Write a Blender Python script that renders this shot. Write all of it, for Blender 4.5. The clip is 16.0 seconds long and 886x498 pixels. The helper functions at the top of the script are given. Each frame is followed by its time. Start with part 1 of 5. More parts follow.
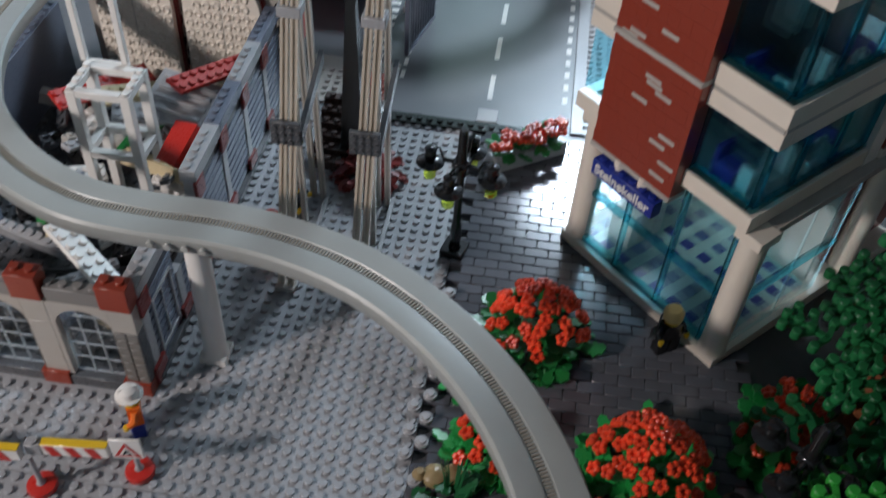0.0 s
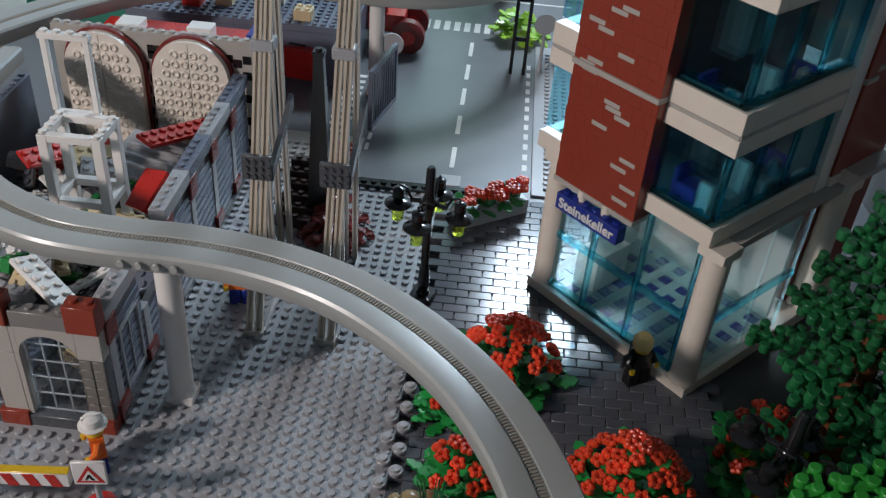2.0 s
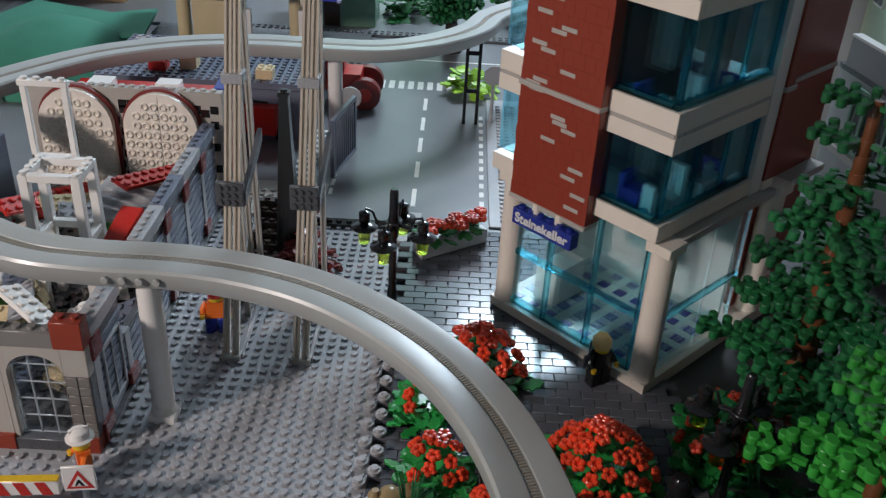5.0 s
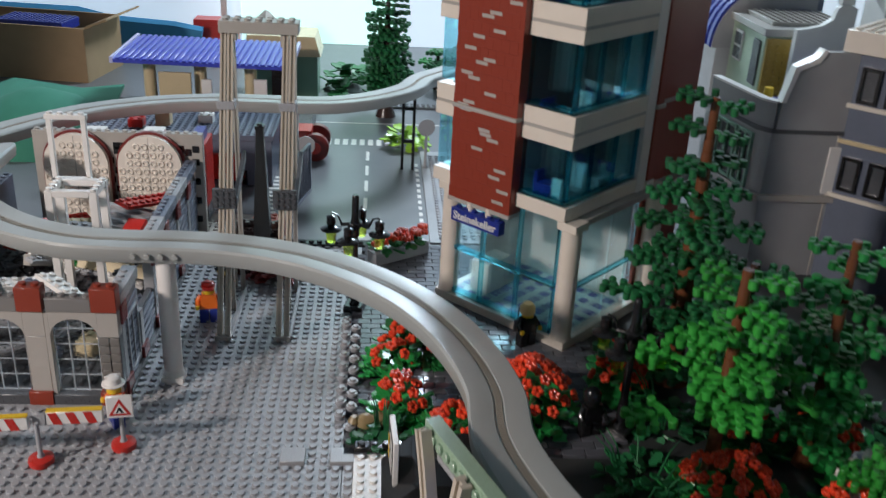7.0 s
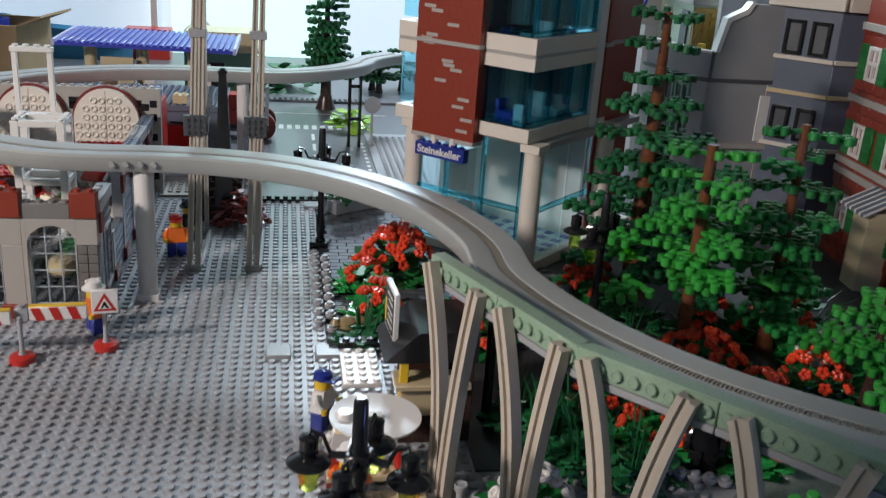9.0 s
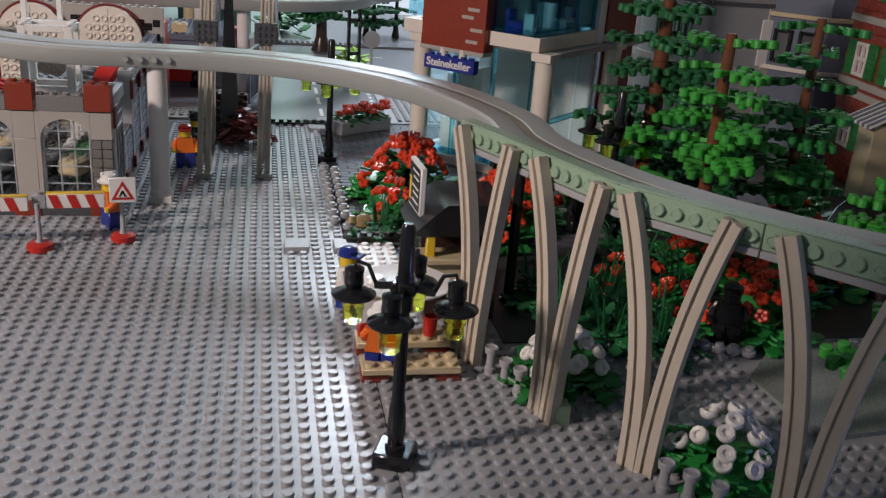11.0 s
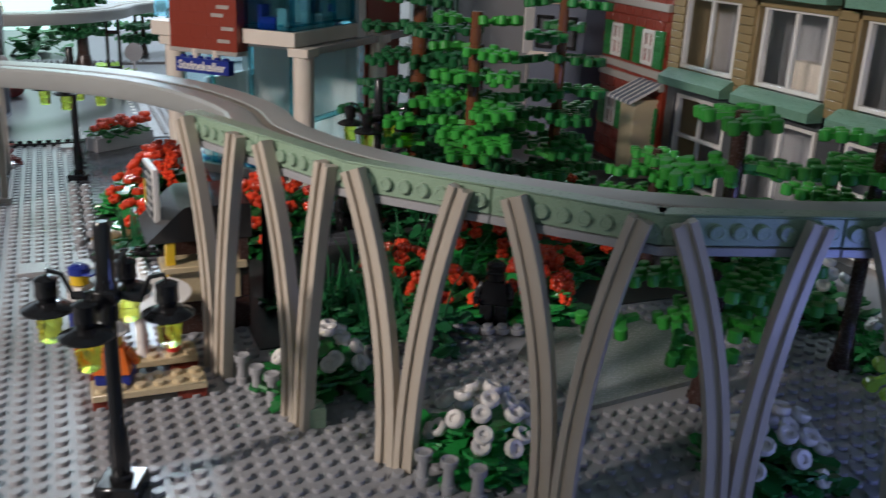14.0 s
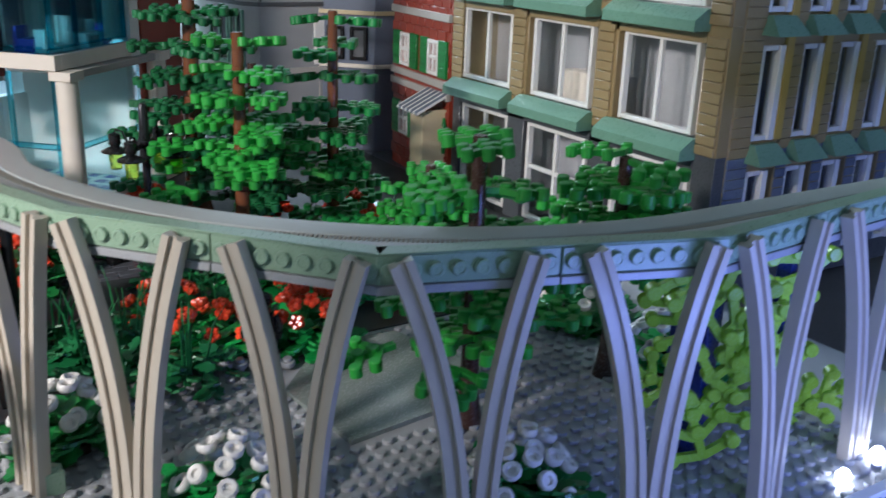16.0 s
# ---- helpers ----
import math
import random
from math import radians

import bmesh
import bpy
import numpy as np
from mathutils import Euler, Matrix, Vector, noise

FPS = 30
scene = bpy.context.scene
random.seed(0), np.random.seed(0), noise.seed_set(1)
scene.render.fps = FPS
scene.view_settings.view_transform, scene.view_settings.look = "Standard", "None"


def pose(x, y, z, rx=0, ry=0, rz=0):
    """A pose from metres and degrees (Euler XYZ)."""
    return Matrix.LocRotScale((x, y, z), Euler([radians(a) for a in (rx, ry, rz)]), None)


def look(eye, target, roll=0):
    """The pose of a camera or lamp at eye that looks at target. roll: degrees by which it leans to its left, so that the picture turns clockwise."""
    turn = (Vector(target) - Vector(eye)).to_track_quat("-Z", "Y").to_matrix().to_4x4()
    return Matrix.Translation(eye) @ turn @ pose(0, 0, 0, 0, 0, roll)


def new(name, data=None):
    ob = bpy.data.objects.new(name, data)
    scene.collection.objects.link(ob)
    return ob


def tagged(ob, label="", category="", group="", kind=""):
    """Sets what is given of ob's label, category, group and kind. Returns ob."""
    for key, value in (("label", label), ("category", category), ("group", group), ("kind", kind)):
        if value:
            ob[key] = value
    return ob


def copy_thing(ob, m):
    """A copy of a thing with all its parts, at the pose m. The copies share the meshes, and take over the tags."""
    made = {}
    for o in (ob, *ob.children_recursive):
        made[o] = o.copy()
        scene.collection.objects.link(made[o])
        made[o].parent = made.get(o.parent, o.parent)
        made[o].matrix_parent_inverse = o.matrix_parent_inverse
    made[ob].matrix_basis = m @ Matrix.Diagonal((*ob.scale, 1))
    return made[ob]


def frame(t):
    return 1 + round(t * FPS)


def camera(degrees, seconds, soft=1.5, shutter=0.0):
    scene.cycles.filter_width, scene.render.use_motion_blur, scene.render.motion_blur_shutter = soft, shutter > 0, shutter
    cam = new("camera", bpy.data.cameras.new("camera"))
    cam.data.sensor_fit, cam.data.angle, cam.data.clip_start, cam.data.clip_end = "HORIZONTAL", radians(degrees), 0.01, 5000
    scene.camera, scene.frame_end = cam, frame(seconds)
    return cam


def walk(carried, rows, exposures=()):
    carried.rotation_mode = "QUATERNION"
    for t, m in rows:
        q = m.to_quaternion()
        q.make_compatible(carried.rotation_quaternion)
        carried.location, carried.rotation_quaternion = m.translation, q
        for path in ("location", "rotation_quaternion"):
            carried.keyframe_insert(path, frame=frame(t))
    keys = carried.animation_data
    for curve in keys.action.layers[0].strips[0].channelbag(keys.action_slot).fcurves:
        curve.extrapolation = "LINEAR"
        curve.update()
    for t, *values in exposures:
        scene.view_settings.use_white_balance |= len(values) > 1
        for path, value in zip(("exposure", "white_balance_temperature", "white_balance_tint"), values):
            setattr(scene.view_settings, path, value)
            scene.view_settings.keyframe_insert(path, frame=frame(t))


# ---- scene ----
cam = camera(50.7, 16.0, soft=1.25, shutter=0.5)
PATH = [
    (0, (0.034, 0.018, 0.45), (-0.094, 1.408, -0.983), 4.2),
    (0.5, (0.039, 0.006, 0.442), (-0.05, 1.517, -0.865), 5.3),
    (1, (0.035, -0.011, 0.417), (-0.045, 1.533, -0.852), 6.1),
    (1.5, (0.035, -0.024, 0.404), (-0.028, 1.56, -0.816), 6.7),
    (2, (0.034, -0.033, 0.4), (-0.037, 1.579, -0.782), 4.8),
    (2.5, (0.031, -0.041, 0.392), (0.001, 1.595, -0.759), 6.5),
    (3, (0.031, -0.051, 0.383), (-0.02, 1.605, -0.737), 5.1),
    (3.2, (0.03, -0.057, 0.378), (-0.017, 1.605, -0.734), 3.8),
    (5.3, (0.04, -0.096, 0.38), (0.06, 1.629, -0.631), 3.0),
    (5.5, (0.043, -0.104, 0.377), (0.095, 1.617, -0.64), 2.9),
    (6, (0.046, -0.142, 0.381), (0.15, 1.609, -0.58), 2.4),
    (6.5, (0.032, -0.212, 0.394), (0.125, 1.599, -0.449), 3.1),
    (7, (0.018, -0.252, 0.374), (0.163, 1.569, -0.441), 3.1),
    (7.5, (0.007, -0.271, 0.347), (0.228, 1.55, -0.449), 2.0),
    (8, (-0.007, -0.282, 0.329), (0.254, 1.568, -0.383), 3.2),
    (8.5, (-0.016, -0.296, 0.306), (0.306, 1.571, -0.335), 3.5),
    (9, (-0.029, -0.31, 0.277), (0.306, 1.542, -0.397), 3.9),
    (9.5, (-0.034, -0.315, 0.261), (0.299, 1.547, -0.387), 3.8),
    (10, (-0.043, -0.323, 0.241), (0.303, 1.513, -0.471), 3.9),
    (10.2, (-0.045, -0.324, 0.236), (0.321, 1.51, -0.473), 4.5),
    (12.3, (-0.065, -0.331, 0.203), (0.344, 1.506, -0.475), 3.7),
    (12.5, (-0.065, -0.331, 0.202), (0.352, 1.506, -0.469), 3.7),
    (13, (-0.052, -0.329, 0.205), (0.414, 1.497, -0.464), 2.7),
    (13.5, (-0.03, -0.32, 0.201), (0.565, 1.465, -0.476), 2.7),
    (14, (-0.01, -0.314, 0.201), (0.727, 1.428, -0.449), 2.5),
    (14.5, (0.002, -0.311, 0.199), (0.834, 1.392, -0.439), 2.5),
    (15, (0.011, -0.312, 0.199), (0.919, 1.355, -0.43), 1.9),
    (15.5, (0.022, -0.315, 0.2), (0.987, 1.315, -0.443), 1.4),
    (16, (0.033, -0.32, 0.214), (1.061, 1.271, -0.429), 2.1),
]
LIGHT = [(0, -0.15, 6150, 13), (3, -0.27, 6250, 14), (5.5, -0.08, 6350, 15), (8.5, 0.03, 6250, 12), (10, 0.0, 6550, 18), (12.5, -0.29, 6700, 20), (13.5, -0.08, 6600, 17), (14.5, 0.34, 6200, 12), (16, 0.9, 5850, 9)]
walk(cam, [(t, look(eye, target, roll)) for t, eye, target, roll in PATH], LIGHT)

# ---- light and room air ----
world = bpy.data.worlds.new("room_air")
scene.world = world
world.use_nodes = True
world.node_tree.nodes["Background"].inputs[0].default_value = (0.55, 0.68, 0.85, 1)
world.node_tree.nodes["Background"].inputs[1].default_value = 0.036
S = 0.008  # one stud pitch in metres; the plan below is counted in studs


def lamp(name, eye, target, size, size_y, watts, colour):
    data = bpy.data.lights.new(name, "AREA")
    data.shape, data.size, data.size_y, data.energy, data.color = "RECTANGLE", size, size_y, watts, colour
    ob = new(name, data)
    ob.matrix_world = look(eye, target)
    return tagged(ob, "", "lamp", "", "structure")


key = bpy.data.lights.new("ceiling_spot", "SPOT")
key.energy, key.color, key.shadow_soft_size, key.spot_size, key.spot_blend = 36.5, (1.0, 0.90, 0.82), 0.05, math.radians(60.5), 0.22
key_lamp = tagged(new("ceiling_spot", key), "", "lamp", "", "structure")
key_lamp.matrix_world = look((-0.86, -0.26, 0.58), (-0.13, 0.44, 0.14))
lamp("window_daylight", (0.22, 1.45, 0.80), (0.0, 0.3, 0), 0.28, 0.17, 12.5, (0.76, 0.91, 1.0))
lamp("blue_led_strip", (0.40, -0.27, 0.05), (0.46, 0.05, 0.19), 0.34, 0.03, 0.32, (0.25, 0.34, 1.0))


# ---- materials ----
def plastic(name, rgb, rough=0.28, vary=0.08, alpha=None, speck=900.0, coat=0.0, random_shift=0.0):
    """Moulded plastic: faint mottling, dust and a fine waviness in the gloss."""
    m = bpy.data.materials.new(name)
    m.use_nodes = True
    nt, nodes = m.node_tree, m.node_tree.nodes
    b = nodes["Principled BSDF"]
    co = nodes.new("ShaderNodeTexCoord")
    big, fine = nodes.new("ShaderNodeTexNoise"), nodes.new("ShaderNodeTexNoise")
    big.inputs["Scale"].default_value, fine.inputs["Scale"].default_value = 38.0, speck
    big.inputs["Detail"].default_value, fine.inputs["Detail"].default_value = 4.0, 3.0
    for n in (big, fine):
        nt.links.new(co.outputs["Object"], n.inputs["Vector"])
    mix = nodes.new("ShaderNodeMix")
    mix.data_type = "RGBA"
    mix.inputs["A"].default_value = (*[c * (1 - vary) for c in rgb], 1)
    mix.inputs["B"].default_value = (*[min(1, c * (1 + vary) + 0.01) for c in rgb], 1)
    nt.links.new(big.outputs["Fac"], mix.inputs["Factor"])
    colour = mix.outputs["Result"]
    if random_shift:
        info, hsv, mr = nodes.new("ShaderNodeObjectInfo"), nodes.new("ShaderNodeHueSaturation"), nodes.new("ShaderNodeMapRange")
        mr.inputs["To Min"].default_value, mr.inputs["To Max"].default_value = 1 - random_shift, 1 + random_shift
        nt.links.new(info.outputs["Random"], mr.inputs["Value"])
        nt.links.new(mr.outputs["Result"], hsv.inputs["Value"])
        nt.links.new(colour, hsv.inputs["Color"])
        colour = hsv.outputs["Color"]
    nt.links.new(colour, b.inputs["Base Color"])
    rr = nodes.new("ShaderNodeMapRange")
    rr.inputs["To Min"].default_value, rr.inputs["To Max"].default_value = rough * 0.75, min(1, rough * 1.35)
    nt.links.new(fine.outputs["Fac"], rr.inputs["Value"])
    nt.links.new(rr.outputs["Result"], b.inputs["Roughness"])
    bump = nodes.new("ShaderNodeBump")
    bump.inputs["Strength"].default_value, bump.inputs["Distance"].default_value = 0.25, 0.00008
    nt.links.new(big.outputs["Fac"], bump.inputs["Height"])
    nt.links.new(bump.outputs["Normal"], b.inputs["Normal"])
    b.inputs["IOR"].default_value = 1.54
    if alpha is not None:
        b.inputs["Transmission Weight"].default_value = 1.0
        b.inputs["Alpha"].default_value = alpha
        b.inputs["IOR"].default_value = 1.12
    return m


GREY = plastic("light_grey_plastic", (0.36, 0.36, 0.37))
PLATE = plastic("baseplate_grey", (0.33, 0.335, 0.35), 0.30, 0.10)
DARK = plastic("dark_grey_plastic", (0.075, 0.078, 0.085))
BED = plastic("garden_bed", (0.035, 0.038, 0.038), 0.5, 0.2)
TILE = plastic("dark_tile", (0.080, 0.082, 0.095), 0.13, 0.10, random_shift=0.22)
ROAD = plastic("road_grey", (0.13, 0.135, 0.145), 0.32, 0.06)
WHITE = plastic("white_plastic", (0.78, 0.75, 0.71), 0.3)
OLDWHITE = plastic("aged_white_plastic", (0.76, 0.68, 0.58), 0.35, 0.1)
TAN = plastic("tan_plastic", (0.62, 0.50, 0.30))
WARMGREY = plastic("old_light_grey", (0.42, 0.39, 0.35), 0.3, 0.1)
RAILGREY = plastic("rail_grey", (0.37, 0.38, 0.36), 0.3, 0.08)
RED = plastic("red_plastic", (0.50, 0.02, 0.012))
BRICKRED = plastic("red_brown_brick", (0.26, 0.035, 0.015), 0.3, 0.12)
DARKRED = plastic("dark_red_plastic", (0.17, 0.018, 0.015))
FLOWER = plastic("red_flower", (0.80, 0.065, 0.018), 0.26, random_shift=0.25)
GREEN = plastic("green_leaf", (0.010, 0.19, 0.035), 0.36, random_shift=0.25)
DKGREEN = plastic("dark_green_leaf", (0.008, 0.125, 0.035), 0.4, random_shift=0.25)
LEAF = plastic("glossy_green_leaf", (0.014, 0.27, 0.05), 0.28, random_shift=0.2)
BRIGHT = plastic("bright_green_leaf", (0.030, 0.31, 0.035), 0.38, random_shift=0.2)
LIME = plastic("lime_leaf", (0.36, 0.62, 0.06), 0.25, random_shift=0.15)
SANDGREEN = plastic("sand_green", (0.29, 0.41, 0.29))
SILLGREEN = plastic("sand_green_sill", (0.14, 0.27, 0.19))
BROWN = plastic("brown_trunk", (0.16, 0.055, 0.022), 0.2)
DKBROWN = plastic("dark_brown_trunk", (0.05, 0.024, 0.018), 0.25)
BLACK = plastic("black_plastic", (0.008, 0.008, 0.009), 0.16)
BLUE = plastic("blue_plastic", (0.012, 0.028, 0.25))
VIOLET = plastic("violet_plastic", (0.06, 0.045, 0.33))
YELLOW = plastic("yellow_plastic", (0.80, 0.52, 0.02))
BLONDE = plastic("blonde_hair", (0.80, 0.60, 0.24))
ORANGE = plastic("orange_plastic", (0.78, 0.16, 0.015))
KHAKI = plastic("dark_tan", (0.30, 0.215, 0.10), 0.32, 0.1)
RACK = plastic("worn_rack", (0.30, 0.265, 0.215), 0.5)
CARD = plastic("cardboard", (0.32, 0.21, 0.11), 0.8, 0.12)
BLUEGREY = plastic("blue_grey_plastic", (0.13, 0.15, 0.20))
PALEBLUE = plastic("pale_blue_tile", (0.40, 0.58, 0.58))
GLASS = plastic("clear_plastic", (0.88, 0.92, 0.94), 0.06, 0.02, alpha=0.35)
PALEGREY = plastic("pale_grey_plastic", (0.32, 0.32, 0.32), 0.3, 0.1)
YELLOWTAN = plastic("mustard_plastic", (0.46, 0.30, 0.06), 0.3)
LEGTAN = plastic("weathered_tan_grey", (0.54, 0.47, 0.38), 0.32, 0.12)
ROOFBLUE = plastic("station_blue", (0.035, 0.05, 0.42), 0.3)
BOARDWHITE = plastic("cream_board", (0.80, 0.73, 0.64), 0.35, 0.08)
AQUA = plastic("blue_clear_plastic", (0.10, 0.62, 0.78), 0.06, 0.03, alpha=0.75)
AQUAPANE = plastic("blue_clear_pane", (0.13, 0.64, 0.82), 0.03, 0.02, alpha=0.62)
SHOPPANE = plastic("blue_clear_shop_pane", (0.20, 0.70, 0.85), 0.03, 0.02, alpha=0.34)
LATTICE = plastic("frosted_clear_plastic", (0.80, 0.86, 0.90), 0.15, 0.03, alpha=0.85)
LATTICE.node_tree.nodes["Principled BSDF"].inputs["Transmission Weight"].default_value = 0.65
NEON = plastic("yellow_clear_plastic", (0.72, 0.85, 0.04), 0.08, 0.03, alpha=0.8)
WALLPAINT = plastic("room_wall_paint", (0.74, 0.80, 0.83), 0.7, 0.04, speck=60.0)
FELT = plastic("green_felt", (0.03, 0.20, 0.13), 0.9, 0.15)
CLOTH = plastic("pale_cloth", (0.55, 0.54, 0.47), 0.85, 0.12)
BLUECLOTH = plastic("blue_sheet", (0.03, 0.22, 0.42), 0.6, 0.15)
TABLE = plastic("table_board", (0.10, 0.09, 0.085), 0.55, 0.15)


def glow(name, rgb, power):
    m = bpy.data.materials.new(name)
    m.use_nodes = True
    b = m.node_tree.nodes["Principled BSDF"]
    b.inputs["Base Color"].default_value = (*rgb, 1)
    b.inputs["Emission Color"].default_value, b.inputs["Emission Strength"].default_value = (*rgb, 1), power
    return m


WINDOWGLOW = glow("bright_window", (0.62, 0.95, 0.86), 1.0)
# emission that stands for daylight on the back wall, not a real source
WALLGLOW = glow("glowing_wall_panel", (0.72, 0.86, 0.95), 0.62)
LED = glow("led_bulb", (0.75, 0.80, 1.0), 14.0)


# ---- mesh helpers (all numbers in studs) ----
class G:
    """Collects faces of one mesh."""

    def __init__(self):
        self.v, self.f, self.mi, self.k = [], [], [], 0

    def add(self, vs, fs):
        o = len(self.v)
        self.v += [tuple(p) for p in vs]
        self.f += [tuple(o + i for i in f) for f in fs]
        self.mi += [self.k] * len(fs)
        return self

    def box(self, x0, x1, y0, y1, z0, z1, c=0.05):
        """A box with chamfered edges."""
        c = min(c, (x1 - x0) / 2.5, (y1 - y0) / 2.5, (z1 - z0) / 2.5)
        vs, idx = [], {}
        for ix, X in ((0, x0), (1, x1)):
            for iy, Y in ((0, y0), (1, y1)):
                for iz, Z in ((0, z0), (1, z1)):
                    s = (1 - 2 * ix, 1 - 2 * iy, 1 - 2 * iz)
                    for a in range(3):
                        p = [X + s[0] * c, Y + s[1] * c, Z + s[2] * c]
                        p[a] = (X, Y, Z)[a]
                        idx[ix, iy, iz, a] = len(vs)
                        vs.append(p)
        fs = []
        for a in range(3):
            u, w = [b for b in range(3) if b != a]
            for side in (0, 1):
                q = []
                for du, dw in ((0, 0), (1, 0), (1, 1), (0, 1)):
                    key = [0, 0, 0]
                    key[a], key[u], key[w] = side, du, dw
                    q.append(idx[(*key, a)])
                flip = (side == 0) != (a == 1)
                fs.append(q[::-1] if flip else q)
        for a in range(3):
            u, w = [b for b in range(3) if b != a]
            for su in (0, 1):
                for sw in (0, 1):
                    k0, k1 = [0, 0, 0], [0, 0, 0]
                    k0[u] = k1[u] = su
                    k0[w] = k1[w] = sw
                    k1[a] = 1
                    q = [idx[(*k0, u)], idx[(*k1, u)], idx[(*k1, w)], idx[(*k0, w)]]
                    flip = (su == sw) != (a == 1)
                    fs.append(q if flip else q[::-1])
        for ix in (0, 1):
            for iy in (0, 1):
                for iz in (0, 1):
                    q = [idx[ix, iy, iz, a] for a in range(3)]
                    fs.append(q if (ix + iy + iz) % 2 else q[::-1])
        return self.add(vs, fs)

    def lathe(self, cx, cy, rows, n=16, base=True, top=True):
        """Rows of (z, radius) turned about a vertical axis."""
        vs, fs = [], []
        for z, r in rows:
            vs += [(cx + r * math.cos(2 * math.pi * i / n), cy + r * math.sin(2 * math.pi * i / n), z) for i in range(n)]
        for j in range(len(rows) - 1):
            for i in range(n):
                k = (i + 1) % n
                fs.append((j * n + i, j * n + k, j * n + n + k, j * n + n + i))
        if base:
            fs.append(tuple(range(n))[::-1])
        if top:
            fs.append(tuple((len(rows) - 1) * n + i for i in range(n)))
        return self.add(vs, fs)

    def cyl(self, cx, cy, z0, z1, r, n=16, c=0.04):
        return self.lathe(cx, cy, [(z0, r), (z1 - c, r), (z1, r - c)], n)

    def tube(self, pts, r, n=8):
        """A round bar along points; r may be a list."""
        rings, pts = [], [Vector(p) for p in pts]
        rs = r if isinstance(r, (list, tuple)) else [r] * len(pts)
        vs, fs = [], []
        for i, p in enumerate(pts):
            d = (pts[min(i + 1, len(pts) - 1)] - pts[max(i - 1, 0)]).normalized()
            u = d.cross(Vector((0, 0, 1)) if abs(d.z) < 0.95 else Vector((1, 0, 0))).normalized()
            w = d.cross(u)
            vs += [p + (u * math.cos(2 * math.pi * j / n) + w * math.sin(2 * math.pi * j / n)) * rs[i] for j in range(n)]
        for i in range(len(pts) - 1):
            for j in range(n):
                k = (j + 1) % n
                fs.append((i * n + j, i * n + n + j, i * n + n + k, i * n + k))
        fs += [tuple(range(n)), tuple((len(pts) - 1) * n + j for j in range(n))[::-1]]
        return self.add(vs, fs)

    def sweep(self, pts, profile, up=(0, 0, 1), closed=False):
        """A profile of (side, up) carried along points; side is to the right of the way."""
        pts, n = [Vector(p) for p in pts], len(profile)
        vs, fs = [], []
        for i, p in enumerate(pts):
            d = (pts[min(i + 1, len(pts) - 1)] - pts[max(i - 1, 0)]).normalized()
            side = d.cross(Vector(up)).normalized()
            upv = side.cross(d)
            vs += [p + side * a + upv * b for a, b in profile]
        for i in range(len(pts) - 1):
            for j in range(n):
                k = (j + 1) % n
                fs.append((i * n + j, i * n + k, i * n + n + k, i * n + n + j))
        fs += [tuple(range(n))[::-1], tuple((len(pts) - 1) * n + j for j in range(n))]
        return self.add(vs, fs)

    def prism(self, poly, z0, z1):
        """An upright prism over a polygon of (x, y), anticlockwise."""
        n = len(poly)
        vs = [(x, y, z0) for x, y in poly] + [(x, y, z1) for x, y in poly]
        fs = [tuple(range(n))[::-1], tuple(range(n, 2 * n))] + [(i, (i + 1) % n, n + (i + 1) % n, n + i) for i in range(n)]
        return self.add(vs, fs)

    def extrude_y(self, poly, y0, y1):
        """A prism over a polygon of (x, z), carried along y."""
        n = len(poly)
        vs = [(x, y0, z) for x, z in poly] + [(x, y1, z) for x, z in poly]
        fs = [tuple(range(n)), tuple(range(n, 2 * n))[::-1]] + [(i, n + i, n + (i + 1) % n, (i + 1) % n) for i in range(n)]
        return self.add(vs, fs)

    def studs(self, x0, x1, y0, y1, z, n=10, skip=None):
        for i in range(int(round(x1 - x0))):
            for j in range(int(round(y1 - y0))):
                x, y = x0 + i + 0.5, y0 + j + 0.5
                if skip is None or not skip(x, y):
                    self.lathe(x, y, [(z, 0.31), (z + 0.185, 0.3), (z + 0.2125, 0.27)], n, base=False)
        return self

    def moved(self, m):
        self.v = [tuple(m @ Vector(p)) for p in self.v]
        return self


def mesh(name, g, mats):
    me = bpy.data.meshes.new(name)
    me.from_pydata([(x * S, y * S, z * S) for x, y, z in g.v], [], g.f)
    for m in mats if isinstance(mats, (list, tuple)) else [mats]:
        me.materials.append(m)
    if any(g.mi):
        me.polygons.foreach_set("material_index", g.mi)
    bm = bmesh.new()
    bm.from_mesh(me)
    bmesh.ops.recalc_face_normals(bm, faces=bm.faces) if len(bm.faces) < 20000 else None
    for e in bm.edges:
        if len(e.link_faces) == 2:
            e.smooth = e.calc_face_angle(0) < 0.7
    for f in bm.faces:
        f.smooth = True
    bm.to_mesh(me)
    bm.free()
    return me


def solid(name, g, mats, label, category, group="", kind="", at=(0, 0, 0), turn=0):
    """A top-level thing of one mesh."""
    ob = new(name, mesh(name, g, mats))
    ob.matrix_world = pose(at[0] * S, at[1] * S, at[2] * S, 0, 0, turn)
    return tagged(ob, label, category, group, kind)


def thing(name, label, category, at=(0, 0, 0), turn=0, group="", kind=""):
    """An Empty at a thing's base, for its parts."""
    ob = new(name)
    ob.empty_display_size = 0.01
    ob.matrix_world = pose(at[0] * S, at[1] * S, at[2] * S, 0, 0, turn)
    return tagged(ob, label, category, group, kind)


def part(name, g, mats, parent, label="", at=None, turn=0):
    ob = new(name, g if isinstance(g, bpy.types.Mesh) else mesh(name, g, mats))
    ob.parent = parent
    if at:
        ob.matrix_basis = pose(at[0] * S, at[1] * S, at[2] * S, 0, 0, turn)
    if label:
        ob["label"] = label
    return ob


def clear(o):
    """A pane that lets daylight through."""
    o.visible_shadow = False
    return o


